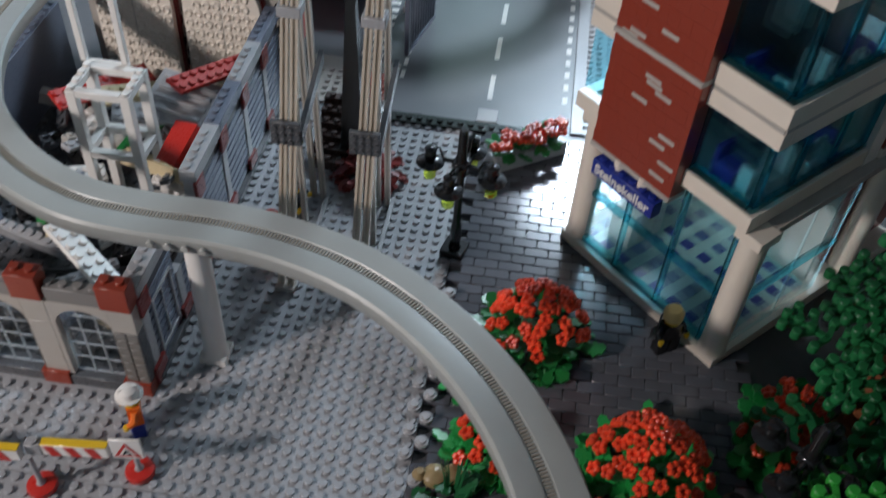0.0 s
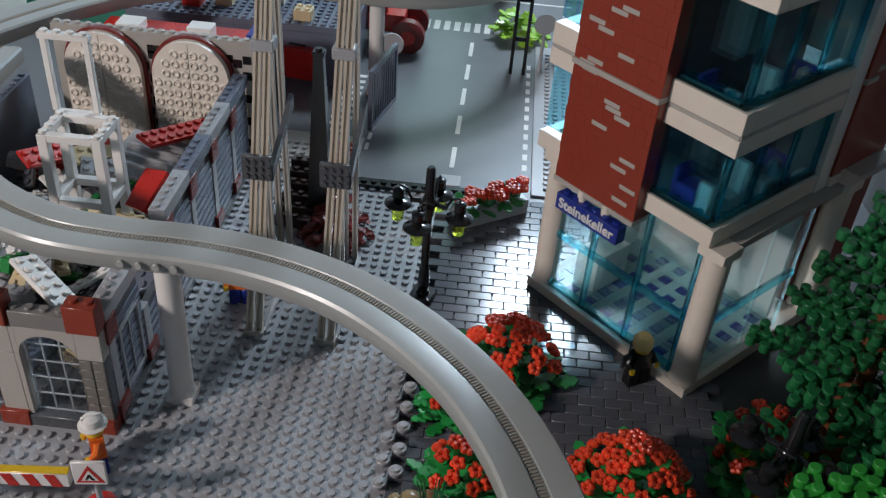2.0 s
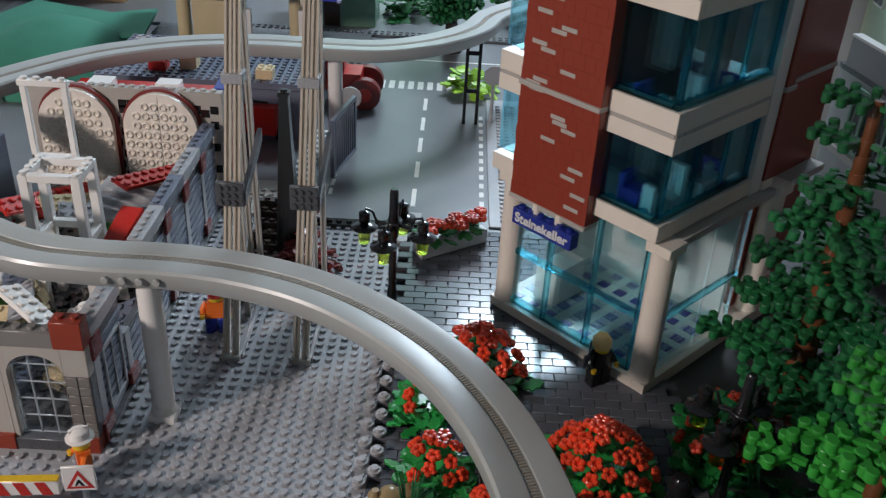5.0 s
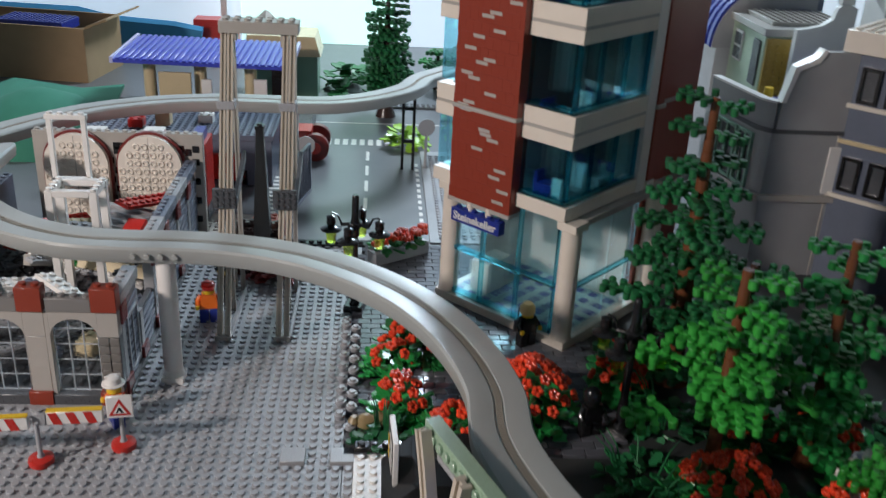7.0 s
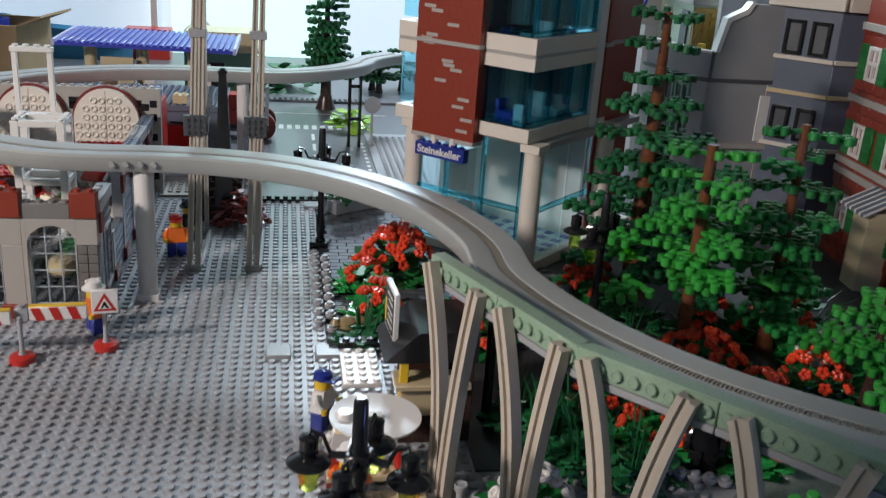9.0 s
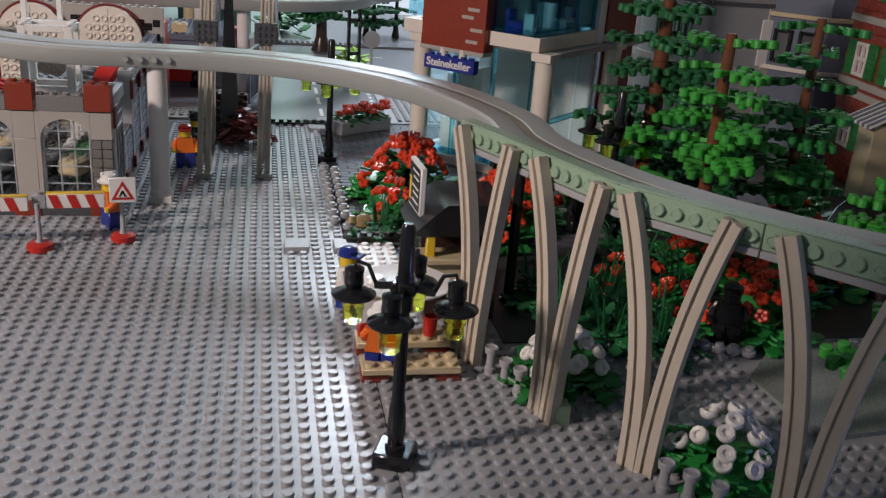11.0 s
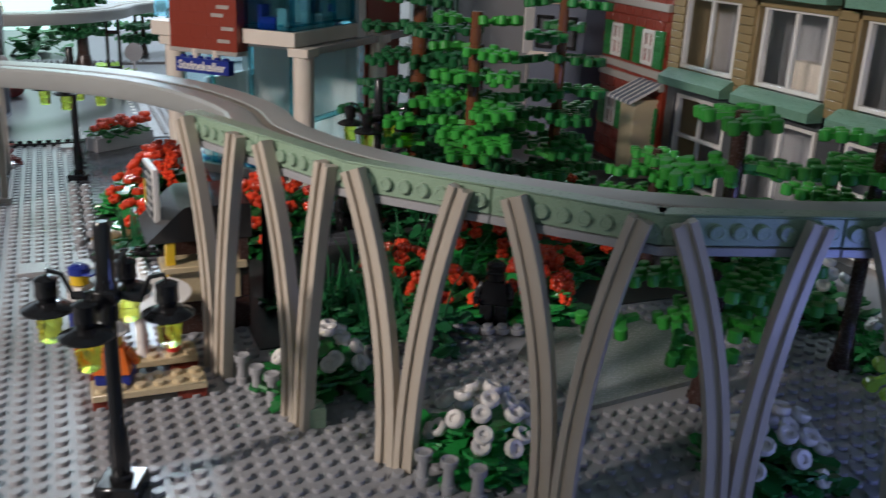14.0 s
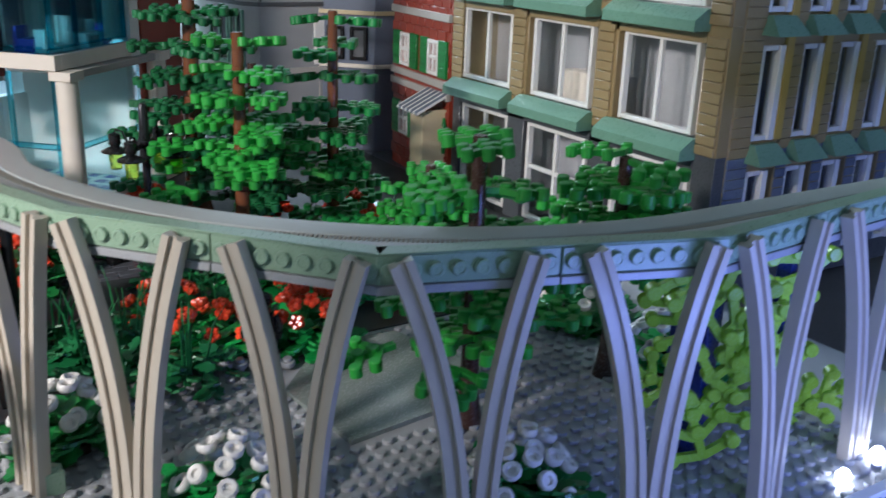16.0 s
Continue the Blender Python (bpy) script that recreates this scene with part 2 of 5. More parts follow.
def put(x, y, z=0, turn=0):
    return pose(x * S, y * S, z * S, 0, 0, turn)

# ---- ground ----
def under_tile(x, y):
    return (30 < y < 32 and (-5 < x < -3 or -1 < x < 1)) or (abs(x) < 1 and abs(y) < 1)


plate = solid("ground_street_near", G().box(-49, 0, -33, 31, -0.3, 0, 0.02), PLATE, "light grey studded baseplate of the paved street", "baseplate", kind="structure")
tagged(part("stud_field", G().studs(-43, 0, -26, 31, 0, skip=under_tile), PLATE, plate), kind="stuff")
plate = solid("ground_street_far", G().box(-49, 0, 31.04, 73, -0.3, 0, 0.02), PLATE, "light grey studded baseplate of the paved street", "baseplate", kind="structure")
tagged(part("stud_field", G().studs(-43, 0, 31, 73, 0, skip=lambda x, y: under_tile(x, y) or (x < -19 and y > 38)), PLATE, plate), kind="stuff")
plate = solid("ground_garden", G().box(0.05, 60, -33, 31, -0.3, 0, 0.02), PLATE, "grey studded baseplate of the garden corner", "baseplate", kind="structure")
tagged(part("stud_field", G().studs(0, 51, -18, 31, 0, skip=lambda x, y: under_tile(x, y) or (24 < x < 36 and 0 < y < 12 and y < 9 + (36 - x) * 0.3) or (y > 13 and x > 9)), PLATE, plate), kind="stuff")
g = G().box(0.05, 120, 31.04, 73, -0.3, -0.05, 0.02)
solid("ground_plaza", g, DARK, "dark grey base of the tiled plaza", "baseplate", kind="structure")
g = G().box(-70, 80, 73, 200, -0.3, 0.05, 0.02)
g.box(-50, 60, 135, 137, 0.05, 0.5).studs(-30, 14, 135, 137, 0.5, 8)
solid("road", g, ROAD, "smooth dark grey road plate with a printed centre line", "road", kind="structure")
g = G().box(-260, 260, -120, 330, -4, -0.31, 0.02)
solid("table_top", g, TABLE, "dark table board under the whole model", "table", kind="structure")
# glossy bronze-grey plaza paving of 1 x 2 tiles laid in bond
plaza = thing("pavement", "glossy dark grey tiled plaza in running bond", "pavement", kind="structure")
tile_mesh = mesh("tile", G().box(-0.98, 0.98, -0.48, 0.48, 0, 0.4, 0.05), TILE)
near_count = 0
rest = G()
for j in range(42):
    for i in range(12):
        x, y = 1 + 2 * i + (j % 2), 31.5 + j
        if x > 23:
            continue
        if x < 12 and 34 < y and near_count < 300:
            near_count += 1
            part("tile", tile_mesh, None, plaza, at=(x, y, 0.0))
        else:
            rest.box(x - 0.98, x + 0.98, y - 0.48, y + 0.48, 0, 0.4, 0.05)
tagged(part("far_tiles", rest, TILE, plaza), kind="stuff")

# ---- glass corner building ----
def glass_tower():
    b = thing("glass_corner_building", "modern corner building of blue glass, white bands and red brick", "building", (20.9, 47.9, 0), 45)
    W, D = 17, 15
    part("plinth", G().box(0, 24, 0, 1.2, 0, 1.3).box(0, 1.2, 1.2, W, 0, 1.3).box(1.2, 24, 1.2, W, 0.0, 1.0), OLDWHITE, b, "white plinth with grey edge")
    for x, y in ((1, 1), (1, W - 1), (16.8, 1)):
        part("pillar", G().lathe(x, y, [(1.3, 1.12), (1.6, 1.0), (12.9, 1.0)], 24).box(x - 1.1, x + 1.1, y - 1.1, y + 1.1, 12.9, 13.75), OLDWHITE, b)
    YF = 1.45  # the glazed front stands back from the corner pillar
    levels = [(13.8, 15.2), (20.8, 24.0), (30.4, 33.6), (40.0, 43.2), (49.6, 52.8)]
    for z0, z1 in levels:
        for xa, xb, ya, yb in ((0.8, 12.5, YF - 0.25, YF + 0.8), (-0.25, 0.8, YF - 0.25, 7.1), (-0.25, 0.8, 14.8, W + 0.9), (0.8, 12.5, W - 0.1, W + 0.9)):
            if z1 - z0 > 2:
                part("band", G().box(xa, xb, ya, yb, z0, z0 + 1.3), OLDWHITE, b)
                part("band_groove", G().box(xa, xb, ya + 0.1, yb - 0.1, z0 + 1.3, z0 + 1.6, 0.02).box(xa + 0.1, xb - 0.1, ya, yb, z0 + 1.3, z0 + 1.6, 0.02), WARMGREY, b)
                part("band", G().box(xa, xb, ya, yb, z0 + 1.6, z1), OLDWHITE, b)
            else:
                part("band", G().box(xa, xb, ya, yb, z0, z1), OLDWHITE, b)
        part("floor_slab", G().box(0.9, 23, YF + 0.9, W - 0.2, z0, z0 + 0.8), WARMGREY, b)
        part("glazing_bar", G().box(-0.05, 12.5, YF + 0.05, YF + 0.6, z1, z1 + 0.4).box(-0.05, 0.6, YF + 0.6, 7, z1, z1 + 0.4).studs(0, 12, YF - 0.2, YF + 0.8, z1 + 0.4, 8).studs(-0.2, 0.8, 2.5, 6.5, z1 + 0.4, 8), AQUA, b)
    for k in range(4):
        z0, z1 = levels[k][1] + 0.4, levels[k + 1][0]
        for xa, xb, ya, yb in ((0.0, 4, YF + 0.1, YF + 0.35), (4.1, 8.2, YF + 0.1, YF + 0.35), (8.3, 12.4, YF + 0.1, YF + 0.35), (0.1, 0.35, YF + 0.4, 7), (0.1, 0.35, 14.8, W + 0.6)):
            part("pane", G().box(xa, xb, ya, yb, z0, z1, 0.03), AQUAPANE, b)
        for x, y in ((0.25, YF + 0.25), (4.05, YF + 0.3), (8.25, YF + 0.3), (12.2, YF + 0.3)):
            part("mullion", G().box(x - 0.2, x + 0.2, y - 0.2, y + 0.25, z0, z1), AQUA, b)
        part("inner_floor", G().box(0.95, 12.4, YF + 0.95, W - 0.7, levels[k][0] + 0.8, levels[k][0] + 0.86, 0.01), PALEBLUE if k == 0 else BLUEGREY, b, "tiled floor indoors")
        # dark core and ceiling: the shade of the rooms is put into their colour
        part("inner_core", G().box(6.4, 12.4, 5.2, 11.9, levels[k][0] + 0.9, z1 - 0.05), DARK if k else BLUEGREY, b, "dark block that imitates the unlit depth indoors")
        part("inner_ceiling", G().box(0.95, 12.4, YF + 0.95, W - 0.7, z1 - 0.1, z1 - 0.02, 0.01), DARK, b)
        part("back_wall", G().box(10, 12.5, 12, W - 0.6, z0 - 1, z1), WHITE, b, "pale inner wall")
        part("end_wall", G().box(12.45, 13.0, YF + 0.95, W - 0.3, z0 - 0.3, z1), OLDWHITE, b, "cream inner end wall")
        part("curtain", G().box(9.6, 11.8, YF + 0.9, YF + 1.2, z0, z1).box(5.6, 6.1, 6, 8, z0, z1 - 0.2), OLDWHITE, b, "cream blind behind the glass")
    # red brick strip with recessed joints and grey odd bricks
    rnd = random.Random(4)
    wall = part("brick_wall", G().box(-1.1, 0.9, 7.05, 14.85, 12.9, 54), BRICKRED, b, "red brick facing")
    part("brick_strip", G().box(14.2, 15.5, YF - 0.5, YF + 0.5, 14.6, 54), BRICKRED, b, "bright red brick edge strip")
    part("strip_foot", G().box(14.1, 15.6, YF - 0.6, YF + 0.5, 13.8, 14.6), OLDWHITE, b)
    part("side_brick_wall", G().box(15.5, 24, YF + 0.3, YF + 1.2, 1.3, 54), BRICKRED, b, "red-brown side wall")
    red = mesh("brick", G().box(-0.12, 0.12, -0.4855, 0.4855, 0.006, 1.194, 0.01), BRICKRED)
    thin = mesh("brick", G().box(-0.16, 0.16, -0.72, 0.72, 0.02, 0.39, 0.03), WARMGREY)
    for r in range(34):
        off = 0.5 * (r % 2)
        for c in range(8 if r % 2 == 0 else 7):
            y = 7.05 + 0.49 + c * 0.975 + off * 0.975
            if r < 26:
                part("brick", red, None, wall, at=(-1.005, y, 12.9 + r * 1.2))
    for r in range(26):
        if rnd.random() < 0.85:
            y, z = rnd.uniform(8.0, 13.6), 13.3 + r * 1.2 + 0.4 * rnd.randrange(2)
            part("grey_brick", thin, None, wall, at=(-0.985, y, z))
            if rnd.random() < 0.22:
                part("grey_brick", thin, None, wall, at=(-0.985, min(13.6, max(7.9, y + rnd.choice((-0.9, 0.9)))), z + 0.4))
    for xa, xb, ya, yb, z in ((-1.32, 0.5, 7.0, 14.9, 22.3), (-1.32, 0.5, 7.0, 14.9, 41.5), (-1.25, 0.5, 7.0, 14.9, 12.55), (14.1, 15.7, YF - 0.65, YF + 0.4, 22.3), (15.7, 24, YF + 0.1, YF + 0.4, 22.3)):
        part("stripe", G().box(xa, xb, ya, yb, z, z + 0.42), WARMGREY, b, "grey string course")
    part("lintel", G().box(2.2, 15.65, 0.35, YF + 0.7, 13.0, 13.7).box(17.95, 24, 0.35, YF + 0.7, 13.0, 13.7), WARMGREY, b, "grey lintel over the shop front")
    part("corner_frame", G().box(12.5, 14.2, YF - 0.3, YF + 0.9, 13.2, 54), WHITE, b, "pale grey upright beside the glazing")
    # ground floor
    for xa, xb, ya, yb in ((0.6, 0.85, 2.2, 6.6), (0.6, 0.85, 6.9, 11.2), (0.6, 0.85, 11.5, 15.0), (2.2, 7.5, 0.5, 0.75), (7.8, 12.5, 0.5, 0.75)):
        clear(part("shop_pane", G().box(xa, xb, ya, yb, 1.3, 13.4, 0.03), SHOPPANE, b))
    for y in (2.1, 6.75, 11.35):
        part("shop_mullion", G().box(0.45, 0.95, y - 0.2, y + 0.2, 1.3, 13.4), AQUA, b)
    part("shop_transom", G().box(0.4, 1.0, 2, 15, 1.3, 1.9).box(0.4, 1.0, 2, 15, 6.4, 6.9).box(2, 12.5, 0.4, 0.9, 6.4, 6.9), AQUA, b)
    part("counter", G().box(3, 7, 12.2, 14.5, 1.0, 4.6).box(6, 12, 15, 16, 1, 9), WHITE, b, "white counter inside the shop")
    part("shop_wall", G().box(12.6, 13, 1.4, W - 1, 1, 13), WHITE, b, "pale shop back wall")
    fl = part("shop_floor", G().box(1.2, 12.5, 1.2, W - 1.2, 1.0, 1.15), PALEBLUE, b, "pale blue floor with blue diamond tiles")
    dm = mesh("floor_tile", G().prism([(0.68, 0), (0, 0.68), (-0.68, 0), (0, -0.68)], 0, 0.06), BLUE)
    for i in range(6):
        for j in range(8):
            part("floor_tile", dm, None, fl, at=(2 + 1.9 * i, 2.1 + 1.9 * j, 1.15), turn=45)
    for k in range(4):
        z = levels[k][0] + 0.8
        part("armchair", G().box(1.2, 2.9, 4.2, 5.8, z, z + 1.7).box(1.2, 2.9, 5.8, 6.2, z, z + 2.8), VIOLET, b, "violet armchair behind the glass")
        part("armchair", G().box(9.4, 11.0, 2.6, 4.2, z, z + 1.5).box(9.4, 9.8, 2.6, 4.2, z + 1.5, z + 2.6), VIOLET, b, "violet armchair behind the glass")
        part("screen", G().box(1.3, 1.55, 3.0, 4.1, z + 0.4, z + 2.6).box(1.2, 2.4, 2.7, 4.0, z, z + 0.4), WHITE, b, "white screen on a low stand")
        part("white_chair", G().box(3.2, 4.9, 2.7, 4.1, z, z + 1.1).box(4.4, 4.9, 2.7, 4.1, z + 1.1, z + 3.6), WHITE, b, "tall white office chair")
        part("desk", G().box(6, 9, 2, 3.4, z + 1.6, z + 1.9).box(6.2, 6.6, 2.1, 3.3, z, z + 1.6).box(8.4, 8.8, 2.1, 3.3, z, z + 1.6).box(7, 8, 2.4, 2.7, z + 1.9, z + 3.1), WHITE, b, "white desk indoors")
    return b


tower = glass_tower()


def letters(text, size, depth, mat, name, parent, m):
    cu = bpy.data.curves.new(name, "FONT")
    cu.body, cu.size, cu.extrude, cu.align_x, cu.align_y = text, size, depth, "CENTER", "CENTER"
    cu.offset = size * 0.022
    tmp = bpy.data.objects.new(name, cu)
    scene.collection.objects.link(tmp)
    dg = bpy.context.evaluated_depsgraph_get()
    me = bpy.data.meshes.new_from_object(tmp.evaluated_get(dg))
    bpy.data.objects.remove(tmp)
    me.materials.clear()
    me.materials.append(mat)
    ob = new(name, me)
    ob.parent, ob.matrix_basis = parent, m
    return ob


sign = thing("hanging_sign", "blue shop sign with white lettering hung on white pins", "sign", (20.9, 47.9, 0), 45)
board = part("board", G().box(-1.7, -0.7, 7.7, 13.9, 10.7, 12.1).studs(-1.7, -0.7, 7.8, 13.8, 12.1), BLUE, sign)
for y in (9.6, 12.0):
    part("pin", G().cyl(-0.9, y, 12.1, 12.95, 0.42), OLDWHITE, sign)
letters("Steinekeller", 1.16 * S, 0.03 * S, WHITE, "lettering", sign, pose(-1.73 * S, 10.8 * S, 11.38 * S, 90, 0, -90))

# ---- monorail ----
C2 = (40.0, 20.0)  # middle of the right-hand curve


def track_point(deg, r):
    """A point beside the right-hand curve: round C2 up to 268 degrees, then straight on."""
    q = radians(min(deg, 268.0))
    return (C2[0] + r * math.cos(q) + max(0.0, deg - 268.0) * 0.56, C2[1] + r * math.sin(q))


def smooth_way(pts, n, z):
    out = []
    for i in range(len(pts) - 1):
        p = [Vector((*pts[max(0, min(len(pts) - 1, i + k))], z)) for k in (-1, 0, 1, 2)]
        for j in range(n):
            t = j / n
            out.append(0.5 * (2 * p[1] + (p[2] - p[0]) * t + (2 * p[0] - 5 * p[1] + 4 * p[2] - p[3]) * t * t + (3 * p[1] - p[0] - 3 * p[2] + p[3]) * t ** 3))
    return out + [Vector((*pts[-1], z))]


RAIL_Z = 12.2
way_pts = [(-38.8, 68), (-38.3, 59.5), (-35.2, 52), (-30.2, 46.8), (-24.5, 43.9), (-19.5, 43.2), (-14.5, 43.2), (-9.5, 42.6), (-4.5, 41.0), (0, 38.3), (4.2, 33.2), (7.4, 28.2)]
way_pts = way_pts[:-2] + [(4.2, 34.4), (7.2, 30.0), (9.2, 25.2), (10.3, 20.2)] + [track_point(189 + 8.5 * i, 30.1) for i in range(22)]


def rail(name, way, label):
    r = thing(name, label, "monorail track")
    body = [(-1.9, 0.15), (-1.75, 0), (1.75, 0), (1.9, 0.15), (2, 1.3), (1.85, 1.5), (1.3, 1.52), (0.36, 1.42), (0.28, 1.32), (-0.28, 1.32), (-0.36, 1.42), (-1.3, 1.52), (-1.85, 1.5), (-2, 1.3)]
    part("rail_beam", G().sweep(way, body), RAILGREY, r)
    g, acc = G(), 0.0
    step = 0.22
    for i in range(len(way) - 1):
        a, b = Vector(way[i]), Vector(way[i + 1])
        d = b - a
        u = d.normalized()
        s = Vector((u.y, -u.x, 0))
        while acc < d.length:
            c = a + u * acc + Vector((0, 0, 1.32))
            vs = [c + s * e * 0.22 + u * f * 0.06 + Vector((0, 0, h)) for h in (0, 0.09) for e, f in ((-1, -1), (1, -1), (1, 1), (-1, 1))]
            g.add(vs, [(4, 5, 6, 7), (0, 1, 5, 4), (1, 2, 6, 5), (2, 3, 7, 6), (3, 0, 4, 7)])
            acc += step
        acc -= d.length
    tagged(part("gear_rack", g, RACK, r, "fine brownish gear rack along the middle"), kind="stuff")
    return r


near_rail = rail("monorail_track", smooth_way(way_pts, 6, RAIL_Z), "grey curved monorail track with a toothed middle rack")
knob = mesh("joint_knob", G().cyl(0, 0, 0, 0.22, 0.27, 10), RAILGREY)
for i in range(4):
    k = part("joint_knob", knob, None, near_rail)
    k.matrix_basis = pose((-18.0 + i * 1.15) * S, 41.15 * S, (RAIL_Z + 0.75) * S, 90, 0, 0)


def support_column(x, y, top):
    c = thing("monorail_column", "smooth off-white round column under the track", "column", (x, y, 0), group="monorail columns")
    part("foot", G().box(-1, 1, -1, 1, 0, 0.7).lathe(0, 0, [(0.7, 0.98), (1.3, 0.8)], 20), WHITE, c)
    part("shaft", G().lathe(0, 0, [(1.3, 0.85), (top, 0.85)], 24), WHITE, c)
    return c


support_column(-15.7, 42.6, RAIL_Z)

# straight sixteen-stud beams in a polygon outside the curve, each on two pairs of leaning legs
BEAM_CORNERS = [(5.0, 15.4), (10.6, 1.9), (20.7, -9.7), (35.8, -14.5), (51.7, -13.0), (65.6, -5.4)]
beam = thing("green_beam", "sand green studded beam carried by the arches beside the track", "beam")
bstud = mesh("side_knob", G().lathe(0, 0, [(0, 0.34), (0.19, 0.34), (0.23, 0.3), (0.23, 0.2), (0.2, 0.18)], 14, base=False), SANDGREEN)


def arch_leg(foot, top, out, z_top):
    """One slotted curved leg, upright at its foot and leaning along the beam at its top."""
    pts = []
    for i in range(15):
        t = i / 14
        e, r = t ** 2.2, t
        along, over = (top - foot).dot(Vector((-out.y, out.x))), (top - foot).dot(out)
        p = foot + Vector((-out.y, out.x)) * along * e + out * over * r
        pts.append((p.x, p.y, z_top * t))
    g = G().sweep(pts, [(-0.5, -0.34), (-0.17, -0.34), (-0.17, -0.14), (0.17, -0.14), (0.17, -0.34), (0.5, -0.34), (0.5, 0.34), (0.17, 0.34), (0.17, 0.14), (-0.17, 0.14), (-0.17, 0.34), (-0.5, 0.34)], up=(out.x, out.y, 0))
    return g


for a, b in zip(BEAM_CORNERS[:-1], BEAM_CORNERS[1:]):
    a, b = Vector(a), Vector(b)
    u = (b - a).normalized()
    out = Vector((u.y, -u.x))
    full = (b - a).length
    yaw = math.degrees(math.atan2(u.y, u.x))
    for k in range(2):
        p0 = a + u * (full * k / 2 + 0.03) - out * 0.95
        L = full / 2 - 0.06
        seg = part("beam_brick", G().box(0, L, -0.45, 0.45, 13.2, 14.48, 0.06), SANDGREEN, beam, at=(p0.x, p0.y, 0), turn=yaw)
        part("beam_plate", G().box(0, L, -0.5, 0.6, 12.78, 13.17, 0.04), GREY, beam, "pale grey plate under the beam", at=(p0.x, p0.y, 0), turn=yaw)
        for i in range(8):
            o = part("side_knob", bstud, None, seg)
            o.matrix_basis = pose((L * (i + 0.5) / 8) * S, -0.44 * S, 13.82 * S, 90, 0, 0)
    part("beam_tile", G().box(0.1, full - 0.1, -0.5, 0.5, 14.48, 14.58, 0.05), SANDGREEN, beam, at=((a - out * 0.95).x, (a - out * 0.95).y, 0), turn=yaw)
    for near, far in ((0.9, 6.7), (9.3, 15.1)):
        r = thing("arch_support", "pair of tan-grey slotted curved supports leaning apart", "support", group="arches under the beam")
        near, far = near * full / 16, far * full / 16
        for sgn, at in ((-1, near), (1, far)):
            foot = a + u * ((near + far) / 2 + sgn * 0.52 + (1.1 if a.y > 10 else 0.35)) + out * (0.7 if a.y > 10 else 0.8)
            part("leg", arch_leg(foot, a + u * at, out, 14.35), LEGTAN, r)

# ---- street lamps ----
def street_lamp():
    L = thing("street_lamp", "glossy black four-armed street lamp with yellow lanterns", "street lamp", group="street lamps")
    part("base", G().box(-1, 1, -1, 1, 0, 0.9, 0.12).lathe(0, 0, [(0.9, 0.55), (1.2, 0.5)], 14), BLACK, L)
    part("pole", G().lathe(0, 0, [(1.1, 0.42), (1.6, 0.42), (1.9, 0.5), (3.4, 0.42), (3.6, 0.34), (8.6, 0.32), (8.7, 0.45), (9.7, 0.45), (9.9, 0.42), (12.9, 0.36), (13.1, 0.24)], 14), BLACK, L)
    part("arm_block", G().box(-0.62, 0.62, -0.62, 0.62, 9.55, 10.2, 0.1).lathe(0, 0, [(10.2, 0.5), (10.5, 0.46)], 12), BLACK, L)
    for k in range(4):
        a = radians(90 * k)
        c, s = math.cos(a), math.sin(a)
        arm = part("arm", G().tube([(0.4 * c, 0.4 * s, 9.9), (1.15 * c, 1.15 * s, 9.75), (1.5 * c, 1.5 * s, 9.75)], 0.2).tube([(1.45 * c, 1.45 * s, 9.8), (1.85 * c, 1.85 * s, 10.7), (2.45 * c, 2.45 * s, 10.85), (2.55 * c, 2.55 * s, 10.5)], 0.11).lathe(2.55 * c, 2.55 * s, [(9.4, 0.3), (9.7, 0.5), (10.1, 0.46), (10.45, 0.5), (10.6, 0.2)], 12), BLACK, L)
        part("hood", G().lathe(2.55 * c, 2.55 * s, [(9.02, 1.08), (9.12, 1.12), (9.26, 0.86), (9.46, 0.42)], 20), BLACK, arm)
        part("lantern", G().lathe(2.55 * c, 2.55 * s, [(7.62, 0.44), (7.7, 0.5), (8.3, 0.5), (8.36, 0.56), (9.1, 0.56)], 8), NEON, arm)
    return L


lamp_a = street_lamp()
lamp_a.matrix_world = put(0, 0, 0, -22)
for x, y, a in ((0.2, 56.5, -14), (23.6, 34.6, -40)):
    copy_thing(lamp_a, put(x, y, 0, a))

# ---- room shell ----
solid("wall_back", G().box(-400, 400, 190, 194, -60, 330, 0.02), WALLPAINT, "pale painted wall of the hall", "wall", kind="structure")
solid("wall_left", G().box(-306, -300, -250, 189.9, -60, 330, 0.02), WALLPAINT, "pale painted wall of the hall", "wall", kind="structure")
solid("wall_right", G().box(300, 306, -250, 189.9, -60, 330, 0.02), WALLPAINT, "pale painted wall of the hall", "wall", kind="structure")
solid("wall_front", G().box(-299, 299, -256, -250, -60, 330, 0.02), WALLPAINT, "pale painted wall of the hall", "wall", kind="structure")
solid("ceiling", G().box(-400, 400, -256, 194, 331, 336, 0.02), WALLPAINT, "pale painted ceiling of the hall", "ceiling", kind="structure")
solid("floor", G().box(-400, 400, -256, 194, -66, -61, 0.02), TABLE, "dark floor of the hall", "floor", kind="structure")

# ---- plants ----
FLOWER_MESH = {}


